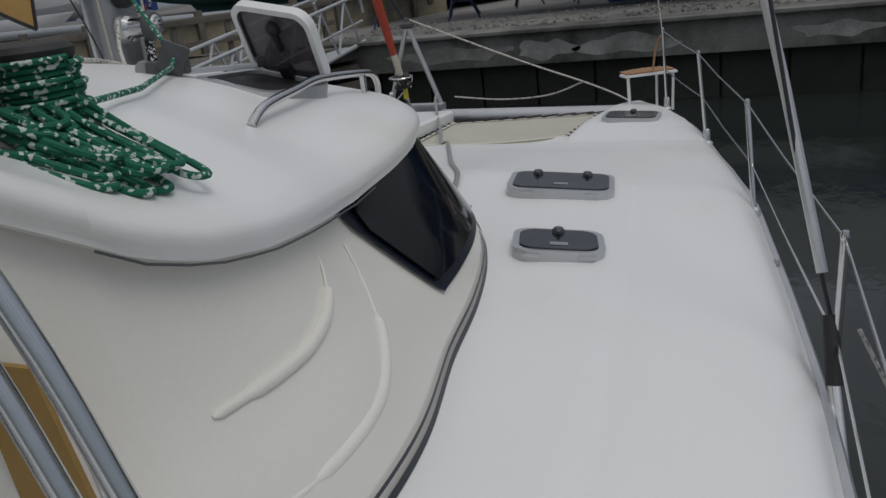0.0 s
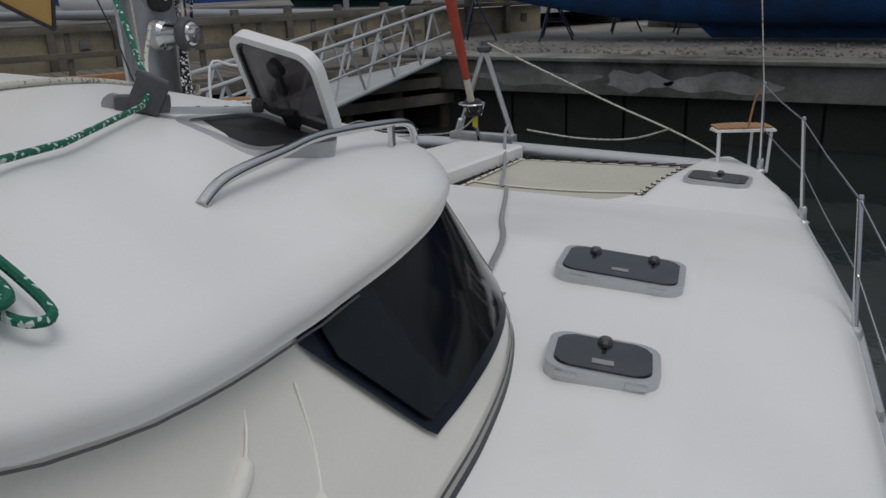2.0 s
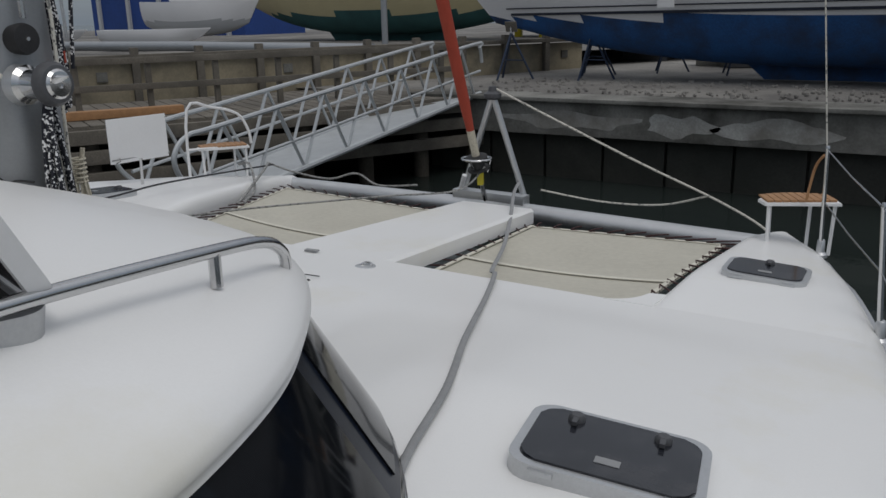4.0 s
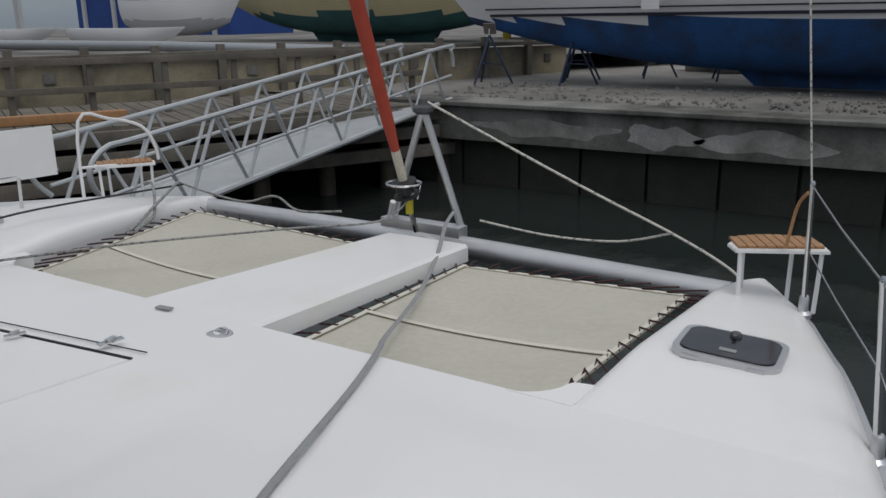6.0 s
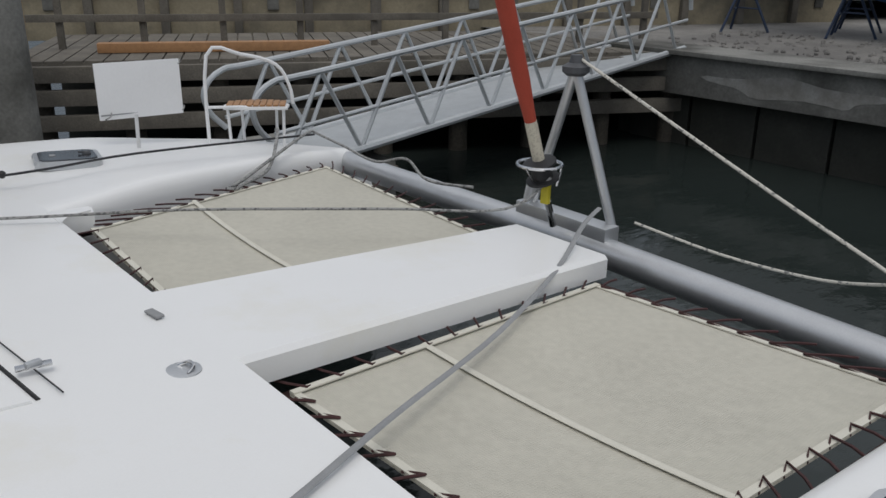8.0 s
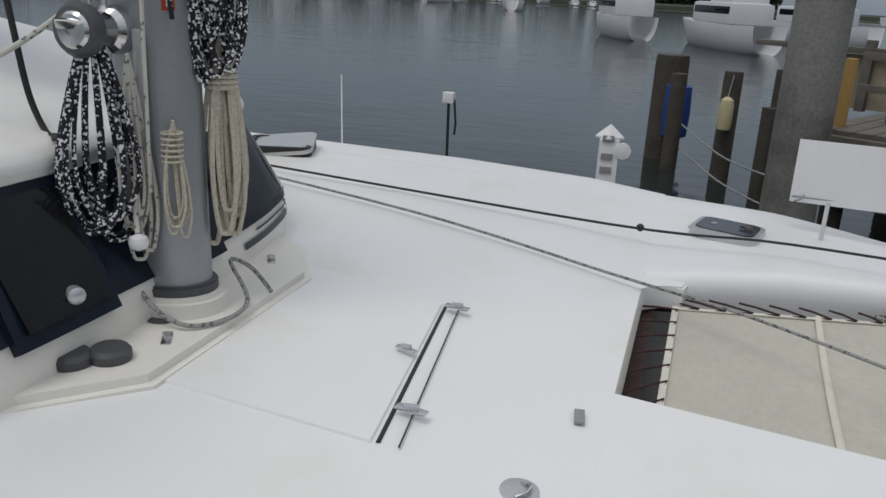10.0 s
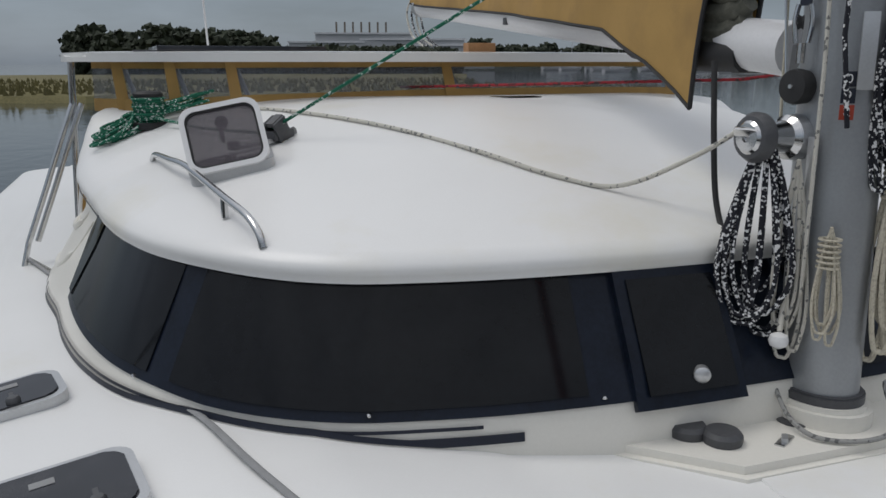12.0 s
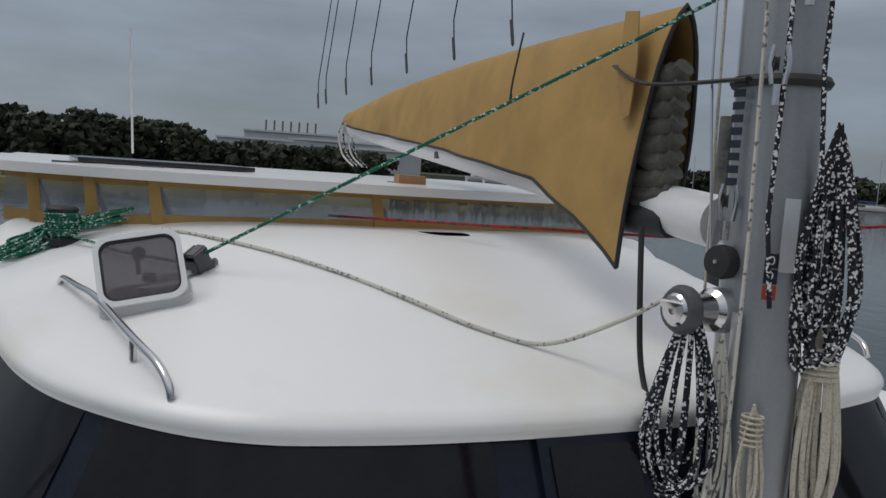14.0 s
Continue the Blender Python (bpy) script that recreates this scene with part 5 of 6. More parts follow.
for k, s in enumerate((0.17, 0.33, 0.50, 0.66, 0.80, 0.93, 0.985)):
    y = 2.86 + (-2.05 - 2.86) * s
    zt = rows[int(s * N)][12][2]
    lz = thing("lazy_jack", (MX + 0.03, y, zt), "thin cord holding up the sail cover", "line", "lazy jacks")
    part("cord", tb([(MX + 0.03, y, zt - 0.02), (MX + 0.03, y - 0.05, zt + 0.25), (MX + 0.04, y + 0.3 + 0.2 * k, zt + 1.6 + 0.4 * k), (MX + 0.02, MY - 0.6, 9.5)], 0.005, 6), M_wire, lz)
    part("toggle", tb([(MX + 0.03, y, zt - 0.01), (MX + 0.035, y - 0.03, zt + 0.13)], 0.011, 6), M_dgrey, lz)
solo("cover_cord", tb([(MX + 0.09, 2.25, 2.36), (MX + 0.15, 2.28, 2.1), (MX + 0.17, 2.3, 1.98), (MX + 0.18, 2.33, 2.02)], 0.006, 6, 4), M_wire, "dark hooked cord on the sail cover", "line")

# ---- windscreen and hardtop aft of the roof ----
SCREEN = [(-1.18, 0.60), (-1.36, 0.92), (-1.66, 1.12), (-2.0, 1.25), (-3.3, 1.40), (-4.3, 1.36), (-5.1, 1.12), (-5.5, 0.62)]
scr = thing("cockpit_windscreen", (-3.3, 1.3, 1.1), "clear vinyl windscreen with tan canvas borders under the hardtop", "windscreen")


def screen_z(x, y):
    return roof_z(x, y) - 0.005


for (x0, y0), (x1, y1) in zip(SCREEN, SCREEN[1:]):
    zb0, zb1, zt = screen_z(x0, y0), screen_z(x1, y1), 1.415
    n = Vector((y0 - y1, x1 - x0, 0)).normalized() * -0.0
    def quad(a, b, c, d):
        return sheet(bmesh.new(), [[a, b], [d, c]], 0.006)
    P = lambda s, f: Vector((x0 + (x1 - x0) * s, y0 + (y1 - y0) * s - 0.04 * f, (zb0 + (zb1 - zb0) * s) * (1 - f) + zt * f))
    part("vinyl_pane", quad(P(0, 0.1), P(1, 0.1), P(1, 0.95), P(0, 0.95)), M_clear, scr).visible_shadow = False
    up = Vector((0, 0.012, 0))
    part("lower_border", sheet(bmesh.new(), [[P(0, -0.05) + up, P(1, -0.05) + up], [P(0, 0.22) + up, P(1, 0.22) + up]], 0.008), M_tan, scr, "tan canvas border")
    part("upper_border", sheet(bmesh.new(), [[P(0, 0.86) + up, P(1, 0.86) + up], [P(0, 1.0) + up, P(1, 1.0) + up]], 0.008), M_tan, scr, "tan canvas border")
for k in (1, 2, 3, 4, 6):
    x, y = SCREEN[k]
    zb = screen_z(x, y)
    part("upright_border", sheet(bmesh.new(), [[(x + 0.035, y + 0.015, zb), (x - 0.035, y + 0.018, zb)], [(x + 0.06, y - 0.02, 1.415), (x - 0.0, y - 0.02, 1.415)]], 0.008), M_tan, scr, "tan canvas upright")
    part("frame_tube", tb([(x - 0.09, y - 0.05, zb), (x - 0.0, y - 0.12, 1.415)], 0.016, 8), M_alu, scr)
hard = thing("hardtop", (-3.3, 0.0, 1.45), "white moulded hardtop over the cockpit with a low solar panel", "hardtop")
edge = [(-0.98, 0.35), (-1.10, 0.78), (-1.55, 1.12), (-2.3, 1.42), (-3.35, 1.52), (-4.4, 1.46), (-5.25, 1.12), (-5.68, 0.5)]
ed = smooth_path([(x, y, 0) for x, y in edge], 5)
outl = [(p.x, p.y) for p in ed] + [(-5.75, -2.4), (-0.92, -2.4)]
part("slab", prism(bmesh.new(), outl, 1.415, 1.470, None, 0.025), M_gel_smooth, hard)
rows = [[(p.x, p.y - 0.05, 1.471) for p in ed], [(-3.3 + (p.x + 3.3) * 0.95, p.y - 0.5, 1.482) for p in ed], [(-3.3 + (p.x + 3.3) * 0.95, -2.3, 1.485) for p in ed]]
part("crown", sheet(bmesh.new(), rows), M_gel_smooth, hard)
part("solar_panel", bx((-2.1, 0.2, 1.502), (1.1, 0.9, 0.03), (0, 0, 3), 0.004), M_hatchglass, hard, "low dark solar panel")
for x, y in ((-1.5, 0.7), (-2.0, 0.75), (-3.6, 0.9)):
    part("pad", bx((x, y, 1.482), (0.14, 0.05, 0.012), (0, 0, 5), 0.003), M_dgrey, hard)
for x, y in ((-1.06, 0.62), (-5.5, 0.6)):
    part("support_tube", tb([(x + 0.05, y - 0.05, 0.3), (x, y, 1.415)], 0.022, 10), M_steel, hard)
part("compass_box", bx((-3.65, 1.0, 1.50), (0.2, 0.1, 0.08), (0, 0, 0), 0.01), M_teak, hard)
solo("whip_antenna", tb([(-2.0, -1.0, 1.55), (-1.95, -1.0, 2.55)], 0.009, 8), M_white, "white whip antenna on the hardtop", "antenna")
# cockpit corner beside the camera's start
part("cockpit_sole", bx((-3.9, -2.0, -0.35), (6.2, 5.6, 0.06)), M_gel_warm, boat)
side = thing("cockpit_side_curtain", (-1.05, 0.85, 0.4), "tan canvas side curtain laced behind the cabin", "curtain")
part("canvas", sheet(bmesh.new(), [[(-1.02, 0.83, 0.05), (-1.18, 0.80, 0.05)], [(-1.05, 0.82, 0.45), (-1.20, 0.80, 0.45)], [(-1.10, 0.80, 0.82), (-1.24, 0.80, 0.82)]], 0.01), M_tan, side)
part("piping", tb([(-1.01, 0.835, 0.05), (-1.04, 0.83, 0.45), (-1.09, 0.82, 0.84)], 0.012, 8), M_white, side, "white edge piping")
hr = thing("boarding_handrail", (-0.8, 0.62, 0.1), "polished stainless handrail at the cockpit side", "handrail")
part("bar", tb([(-0.72, 0.70, 0.30), (-0.86, 0.70, 0.66), (-0.95, 0.70, 0.90), (-1.05, 0.68, 1.16)], 0.018, 12, 4), M_steel, hr)
part("second_bar", tb([(-0.77, 0.66, 0.30), (-0.91, 0.66, 0.66), (-1.0, 0.66, 0.90), (-1.1, 0.64, 1.16)], 0.018, 12, 4), M_steel, hr)
part("foot", tb([(-0.66, 0.72, 0.06), (-0.72, 0.70, 0.30)], 0.018, 12), M_steel, hr)

# ---- harbour: water, quay wall, yard ----
bm = bmesh.new()
sheet(bm, [[(-900, -900, WATER), (900, -900, WATER)], [(-900, 900, WATER), (900, 900, WATER)]])
solo("water", bm, M_water, "dark green harbour water with faint ripples", "water", kind="structure", smooth=False)
QY = 16.3
QTOP = -0.16
quay = thing("quay_wall", (0, QY + 0.5, WATER), "weathered concrete quay wall with a pale stained cap beam", "quay", kind="structure")
part("backing", bx((5, QY + 0.55, -1.6), (29.8, 0.8, 2.6)), M_concwet_shade, quay)
part("cap_beam", bx((5, QY + 0.2, QTOP - 0.32), (30.2, 0.9, 0.64), (0, 0, 0), 0.03), M_conc, quay, "concrete cap beam with peeling pale patches")
part("cap_ledge", bx((5, QY + 0.12, QTOP + 0.02), (30.2, 1.0, 0.07), (0, 0, 0), 0.015), M_conc, quay)
random.seed(12)
for k in range(24):
    x = -9.0 + 1.18 * k
    part("panel", bx((x, QY + 0.10, -1.35), (1.13, 0.12, 1.15), (0, 0, 0), 0.02), M_concwet_shade, quay)
for x, w, h in ((-6.6, 2.6, 0.30), (-4.6, 1.2, 0.36), (-3.0, 1.9, 0.34), (0.6, 1.4, 0.25)):
    o = [(w / 2 * math.cos(a) * (1 + 0.22 * math.sin(3 * a + x)), h / 2 * math.sin(a) * (1 + 0.3 * math.sin(5 * a + 2 * x))) for a in [2 * math.pi * j / 26 for j in range(26)]]
    bm = prism(bmesh.new(), o, 0, 0.004, pose(x, QY - 0.251, QTOP - 0.36, 90, 0, 0))
    part("pale_patch", bm, M_conclight, quay, "peeling pale render")
bm = bmesh.new()
rows = []
for j in range(25):
    y = QY + 0.35 + (j / 24) ** 1.8 * 170
    rows.append([(-60 + 160 * i / 40, y, QTOP - 0.02 + 0.35 * clamp((y - QY) / 60) + 0.04 * noise.noise((i * 0.9, y * 0.4, 0))) for i in range(41)])
solo("yard_ground", sheet(bm, rows), M_gravel, "grey gravel boatyard behind the quay", "ground", kind="structure")
random.seed(3)
bm = bmesh.new()
for k in range(900):
    x, y = random.uniform(-10, 6), QY + 0.5 + random.random() ** 1.5 * 4
    s = random.uniform(0.015, 0.05)
    bmesh.ops.create_icosphere(bm, subdivisions=1, radius=s, matrix=pose(x, y, QTOP + 0.0 + s * 0.3, random.uniform(0, 90), 0, random.uniform(0, 90)))
solo("gravel", bm, M_gravel, "loose stones along the quay edge", "gravel", kind="stuff")

# wharf along the port side, angled to the quay
WA, WB = Vector((-13.3, 7.4, 0)), Vector((-8.6, 16.6, 0))
wd = (WB - WA).normalized()
wn2 = Vector((-wd.y, wd.x, 0))
wyaw = math.degrees(math.atan2(wd.y, wd.x))
wl = (WB - WA).length
wharf = thing("timber_wharf", (-12, 10, WATER), "old timber wharf with grey planks, dark piles and a post rail", "wharf", kind="structure")


def wpt(s, n, z):
    q = WA + wd * s + wn2 * n
    return (q.x, q.y, z)


part("deck", bx(wpt(wl / 2, 1.9, QTOP - 0.12), (wl, 3.8, 0.16), (0, 0, wyaw)), M_timber, wharf)
for k in range(40):
    part("plank", bx(wpt((k + 0.5) * wl / 40, 1.9, QTOP - 0.025), (wl / 40 - 0.025, 3.8, 0.035), (0, 0, wyaw), 0.006), M_timber, wharf)
for z in (QTOP - 0.18, QTOP - 0.50, QTOP - 0.85):
    part("waler", bx(wpt(wl / 2, -0.06, z), (wl, 0.14, 0.22), (0, 0, wyaw), 0.02), M_timber, wharf)
# added dark wall: its colour paints the shade under the wharf deck
part("back_shade_wall", bx(wpt(wl / 2, 3.6, -1.3), (wl, 0.2, 2.0), (0, 0, wyaw)), M_concwet_shade, wharf)
for k in range(9):
    part("pile", tb([wpt(0.4 + k * wl / 8.6, 0.12, WATER - 0.5), wpt(0.4 + k * wl / 8.6, 0.12, QTOP - 0.1)], 0.15, 10), M_pile, wharf)
for k in range(9):
    s = 0.5 + k * wl / 8.6
    part("rail_post", bx(wpt(s, 1.5, QTOP + 0.45), (0.10, 0.10, 0.95), (0, 0, wyaw), 0.012), M_timber, wharf)
for z in (QTOP + 0.90, QTOP + 0.45):
    part("rail", bx(wpt(wl / 2, 1.43, z), (wl, 0.05, 0.11), (0, 0, wyaw), 0.01), M_timber, wharf)
# beige panel wall behind the wharf
pw = thing("panel_wall", (-15, 12, QTOP), "stained beige panel wall with timber posts behind the wharf", "wall", kind="structure")
for k in range(14):
    s = -1.6 + k * 1.35
    part("panel", bx(wpt(s, 4.7, QTOP + 0.28), (1.30, 0.10, 0.95), (0, 0, wyaw), 0.015), M_panel, pw)
    part("post", bx(wpt(s - 0.67, 4.6, QTOP + 0.4), (0.16, 0.18, 1.25), (0, 0, wyaw), 0.02), M_timber, pw)
    if k % 3 == 1:
        part("socket", bx(wpt(s, 4.63, QTOP + 0.45), (0.22, 0.03, 0.2), (0, 0, wyaw), 0.01), M_conc, pw)
part("cap", bx(wpt(7, 4.62, QTOP + 0.84), (20, 0.24, 0.10), (0, 0, wyaw), 0.02), M_timber, pw)
bm = bmesh.new()
sheet(bm, [[wpt(-1.0, 4.9, QTOP + 0.5), wpt(30, 4.9, QTOP + 0.5)], [wpt(4, 70, QTOP + 0.6), wpt(30, 120, QTOP + 0.6)]])
solo("yard_apron", bm, M_gravel, "grey hardstanding behind the panel wall", "ground", kind="structure")
solo("timber_baulk", bx(wpt(2.8, 0.9, QTOP + 0.07), (3.4, 0.22, 0.14), (0, 0, wyaw), 0.02), M_teak, "brown timber baulk lying on the wharf", "timber")
solo("yellow_post", bx(wpt(0.2, 0.4, QTOP + 0.4), (0.13, 0.13, 1.0), (0, 0, wyaw), 0.02), M_tan, "ochre painted wharf post", "post")

# gangway
ga, gb = Vector((-8.9, 8.6, -0.98)), Vector((-9.1, 16.4, -0.12))
gw = thing("gangway", ga, "welded aluminium gangway with truss handrails up to the quay", "gangway")
gd = gb - ga
gx = Vector((0.55, 0, 0))
part("tread", sheet(bmesh.new(), [[ga - gx, ga + gx], [gb - gx, gb + gx]], 0.05), M_galv, gw, "grey gangway deck")
for s in (-1, 1):
    o = gx * s * 1.04
    UP = Vector((0, 0, 0.98))
    part("bottom_chord", tb([ga + o, gb + o], 0.05, 8), M_galv, gw)
    part("top_rail", tb([ga + o + gd * 0.03 + Vector((0, 0, 0.32)), ga + o + gd * 0.005 + Vector((0, 0, 0.55)), ga + o - gd * 0.0 + Vector((0, 0, 0.8)), ga + o + gd * 0.03 + UP, ga + o + gd * 0.1 + UP, ga + o + gd * 0.5 + UP, gb + o - gd * 0.03 + UP, gb + o + UP * 0.9, gb + o + gd * 0.01 + UP * 0.6], 0.034, 8, 4), M_galv, gw)
    part("mid_rail", tb([ga + o + gd * 0.03 + UP * 0.45, gb + o + UP * 0.45], 0.024, 8), M_galv, gw)
    n = 7
    for k in range(n):
        a, b = ga + o + gd * (0.04 + 0.93 * k / n), ga + o + gd * (0.04 + 0.93 * (k + 0.5) / n) + UP
        c = ga + o + gd * (0.04 + 0.93 * (k + 1) / n)
        part("diagonal", tb([a, b], 0.026, 6), M_galv, gw)
        part("diagonal", tb([b, c], 0.026, 6), M_galv, gw)
gw.location.x -= 0.16
dock = thing("floating_dock", (-9.4, 2, WATER), "grey floating pontoon dock alongside", "dock", kind="structure")
part("pontoon", bx((-9.7, 1.0, -1.30), (2.2, 19, 0.5), (0, 0, 0), 0.03), M_conc, dock)
part("fender_board", bx((-8.58, 1.0, -1.25), (0.06, 19, 0.25), (0, 0, 0), 0.01), M_timber, dock)
pd = thing("power_pedestal", (-10.6, 5.0, -1.05), "white dockside power pedestal with a pointed cap", "pedestal")
part("post", bx((-10.6, 5.0, -0.66), (0.22, 0.22, 1.0), (0, 0, 8), 0.02), M_white, pd)
bm = lathe(bmesh.new(), (-10.6, 5.0, -0.16), [(0.16, 0), (0.16, 0.02), (0.002, 0.16)], 4)
part("cap", bm, M_white, pd)
for z in (-0.15, -0.35, -0.5):
    part("socket", bx((-10.48, 5.0, z), (0.02, 0.13, 0.07), (0, 0, 8), 0.005), M_strap, pd)
part("hose_holder", lathe(bmesh.new(), (-10.55, 5.16, -0.28), [(0.09, 0), (0.09, 0.05), (0.02, 0.06)], 14, (1, 0.2, 0)), M_white, pd)
fl = thing("navigation_stake", (-10.8, 3.05, -1.1), "dark thin stake with a white lamp head on the dock", "stake")
part("pole", tb([(-10.8, 3.05, -1.1), (-10.8, 3.03, 0.05)], 0.018, 8), M_black, fl)
part("head", bx((-10.8, 3.03, 0.10), (0.10, 0.14, 0.13), (0, 0, 0), 0.02), M_white, fl)
part("hook", tb([(-10.8, 3.10, 0.08), (-10.8, 3.13, -0.2), (-10.8, 3.12, -0.34)], 0.014, 8), M_black, fl)


def round_pile(x, y, top, r, material, label):
    solo("mooring_pile", tb([(x, y, WATER - 1), (x, y, top * 0.5), (x, y, top)], [r * 1.05, r, r * 0.96], 16), material, label, "pile", "mooring piles")


round_pile(-12.2, 7.15, 3.2, 0.33, M_conc, "tall pale concrete mooring pile beside the dock")
for x, y, tp, r in ((-18.2, 5.3, 0.35, 0.32), (-17.0, 5.5, 0.1, 0.14), (-16.4, 6.4, 0.25, 0.16), (-15.4, 7.0, -0.4, 0.13), (-20.0, 7.5, 0.1, 0.16), (-14.6, 7.5, -0.5, 0.12)):
    round_pile(x, y, tp, r, M_pile, "weed-dark timber mooring pile standing in the water")
round_pile(-25.4, -19.3, 4.5, 0.35, M_conc, "concrete mooring pile beyond the boat")
bf = thing("dock_fender", (-16.2, 6.2, -0.6), "off-white cylindrical fender hung on a pile", "fender")
part("body", lathe(bmesh.new(), (-16.1, 6.35, -0.75), [(0.03, 0), (0.11, 0.05), (0.12, 0.15), (0.12, 0.45), (0.1, 0.55), (0.03, 0.6)], 14), M_cream_hull, bf)
part("line", tb([(-16.1, 6.35, -0.15), (-16.2, 6.4, 0.2)], 0.01, 6), M_grope, bf)
solo("blue_barrel_fender", lathe(bmesh.new(), (-17.8, 5.5, -1.2), [(0.1, 0), (0.24, 0.06), (0.26, 0.5), (0.24, 1.0), (0.1, 1.06)], 16), M_shed, "dark blue barrel fender against a pile", "fender")
for k in range(2):
    solo("dock_rope", tb([(-18.0, 5.3, -0.7 - 0.45 * k), (-15.0, 6.3, -0.95 - 0.4 * k), (-12.3, 7.0, -0.75 - 0.4 * k)], 0.014, 6, 6), M_grope, "slack rope strung between piles", "rope", "dock ropes")

# ---- yachts ashore and afloat ----


def hull_rows(L, B, H, D, rake=0.12, n=26, tr=0.6):
    """Sections of a hull along +x (bow), keel line at -D, sheer at H."""
    rows = []
    for i in range(n + 1):
        s = i / n
        w = B / 2 * (tr + (1 - tr) * math.sin(min(1.0, s / 0.45) * math.pi / 2)) if s < 0.45 else B / 2 * (1 - ((s - 0.45) / 0.55) ** 2.3)
        w = max(w, 0.02)
        sheer = H + 0.10 * H * (abs(s - 0.4) / 0.6) ** 2
        kd = D * (1 - abs(2 * s - 0.95) ** 2.5)
        row = []
        for k in range(15):
            u = k / 14
            a = u * math.pi / 2
            zz = -kd + (sheer + kd) * (1 - math.cos(a)) ** 0.85
            ww = w * math.sin(a) ** 0.55
            x = (s - 0.5) * L + (rake * L * clamp(s - 0.75) * 4 * clamp(zz / H))
            row.append((x, ww, zz))
        rows.append(row)
    return rows


def yacht(name, label, at, yaw, L, B, H, D, paint, bottom, water_line, stripe=None, keel=None, cabin=None, group="", ports=0):
    t = thing(name, at, label, "boat", group)
    m = pose(*at, 0, 0, yaw)
    rows = hull_rows(L, B, H, D)
    for nm, mt, lo, hi, grow in (("bottom", bottom, -99, water_line, 0.0), ("topside", paint, water_line, 99, 0.0)):
        bm = bmesh.new()
        for sgn in (1, -1):
            v = [[bm.verts.new(m @ Vector((x, sgn * y, z))) for x, y, z in r] for r in rows]
            for i in range(len(rows) - 1):
                for k in range(14):
                    zc = (rows[i][k][2] + rows[i + 1][k + 1][2]) / 2
                    if lo <= zc < hi:
                        bm.faces.new((v[i][k], v[i][k + 1], v[i + 1][k + 1], v[i + 1][k]))
        bmesh.ops.delete(bm, geom=[q for q in bm.verts if not q.link_faces], context="VERTS")
        part(nm, bm, mt, t)
    bm = bmesh.new()
    sheet(bm, [[m @ Vector((r[-1][0], r[-1][1], r[-1][2] - 0.02)), m @ Vector((r[-1][0], -r[-1][1], r[-1][2] - 0.02))] for r in rows])
    part("deck", bm, M_hullwhite, t)
    bm = bmesh.new()
    sheet(bm, [[m @ Vector(rows[0][k]), m @ Vector((rows[0][k][0], -rows[0][k][1], rows[0][k][2]))] for k in range(15)])
    part("transom", bm, paint, t)
    if stripe:
        for dz, w, mt in stripe:
            bm = bmesh.new()
            for sgn in (1, -1):
                strip = []
                for r in rows[1:-1]:
                    k = min(range(14), key=lambda q: abs(r[q][2] - dz))
                    a, b = r[k], r[min(k + 1, 14)]
                    f = clamp((dz - a[2]) / max(b[2] - a[2], 1e-3), -0.5, 1.2)
                    y = a[1] + (b[1] - a[1]) * f + 0.025
                    strip.append([m @ Vector((a[0], sgn * y, dz - w / 2)), m @ Vector((a[0], sgn * (y + 0.004), dz + w / 2))])
                sheet(bm, strip)
            part("boot_stripe", bm, mt, t)
    if keel:
        x0, x1, dp = keel
        kb = bmesh.new()
        prism(kb, [(x0, -D * 0.8), (x1, -D * 0.8), (x1 - 0.5, -dp), (x0 + 0.4, -dp)], -0.14, 0.14, m @ pose(0, 0, 0, 90, 0, 0), 0.03)
        part("keel", kb, bottom, t)
    if cabin:
        for cx, cl, cw, z0, h in cabin:
            cb = bx((cx, 0, z0 + h / 2), (cl, cw, h), (0, 0, 0), min(0.12, h * 0.25))
            bmesh.ops.transform(cb, matrix=m, verts=cb.verts)
            part("cabin", cb, M_hullwhite, t)
            for sgn in (1, -1):
                wbm = bx((cx, sgn * (cw / 2 + 0.005), z0 + h * 0.62), (cl * 0.8, 0.02, h * 0.34), (0, 0, 0), 0.005)
                bmesh.ops.transform(wbm, matrix=m, verts=wbm.verts)
                part("window", wbm, M_glass, t)
    for k in range(ports):
        x = L * (-0.05 + 0.055 * k)
        r = rows[int((x / L + 0.5) * 26)]
        for sgn in (1, -1):
            pb = lathe(bmesh.new(), (x, sgn * (r[11][1] - 0.05), r[11][2]), [(0.12, 0), (0.12, 0.10), (0.08, 0.12)], 12, (0, sgn, 0))
            bmesh.ops.transform(pb, matrix=m, verts=pb.verts)
            part("porthole", pb, M_black, t)
    return t


yacht("sailing_yacht", "large white sailing yacht ashore with scuffed blue antifouling", (-2.2, 21.4, 1.05), 180, 17.5, 4.3, 2.2, 0.9, M_hullwhite, M_blue, 0.2, [(0.32, 0.06, M_stripe), (0.46, 0.03, M_stripe)], (-3.4, 2.6, 1.15), None)
yacht("motor_trawler", "cream wooden trawler ashore with teal bottom paint", (-23.5, 33.2, 1.9), 180, 16, 4.8, 2.6, 1.3, M_cream_hull, M_teal, -0.35, [(0.9, 0.06, M_timber), (1.7, 0.08, M_cream_hull)], (-4, 3, 1.6), [(-1.5, 6, 3.0, 2.4, 1.8)], "", 6)
yacht("motor_catamaran", "small pale blue and white motor boat on stands", (-32.4, 30.5, 1.15), 12, 5.6, 2.3, 1.1, 0.5, M_hullwhite, M_lightgrey, 0.25, None, None, [(0.2, 2.4, 1.6, 1.1, 1.0)])
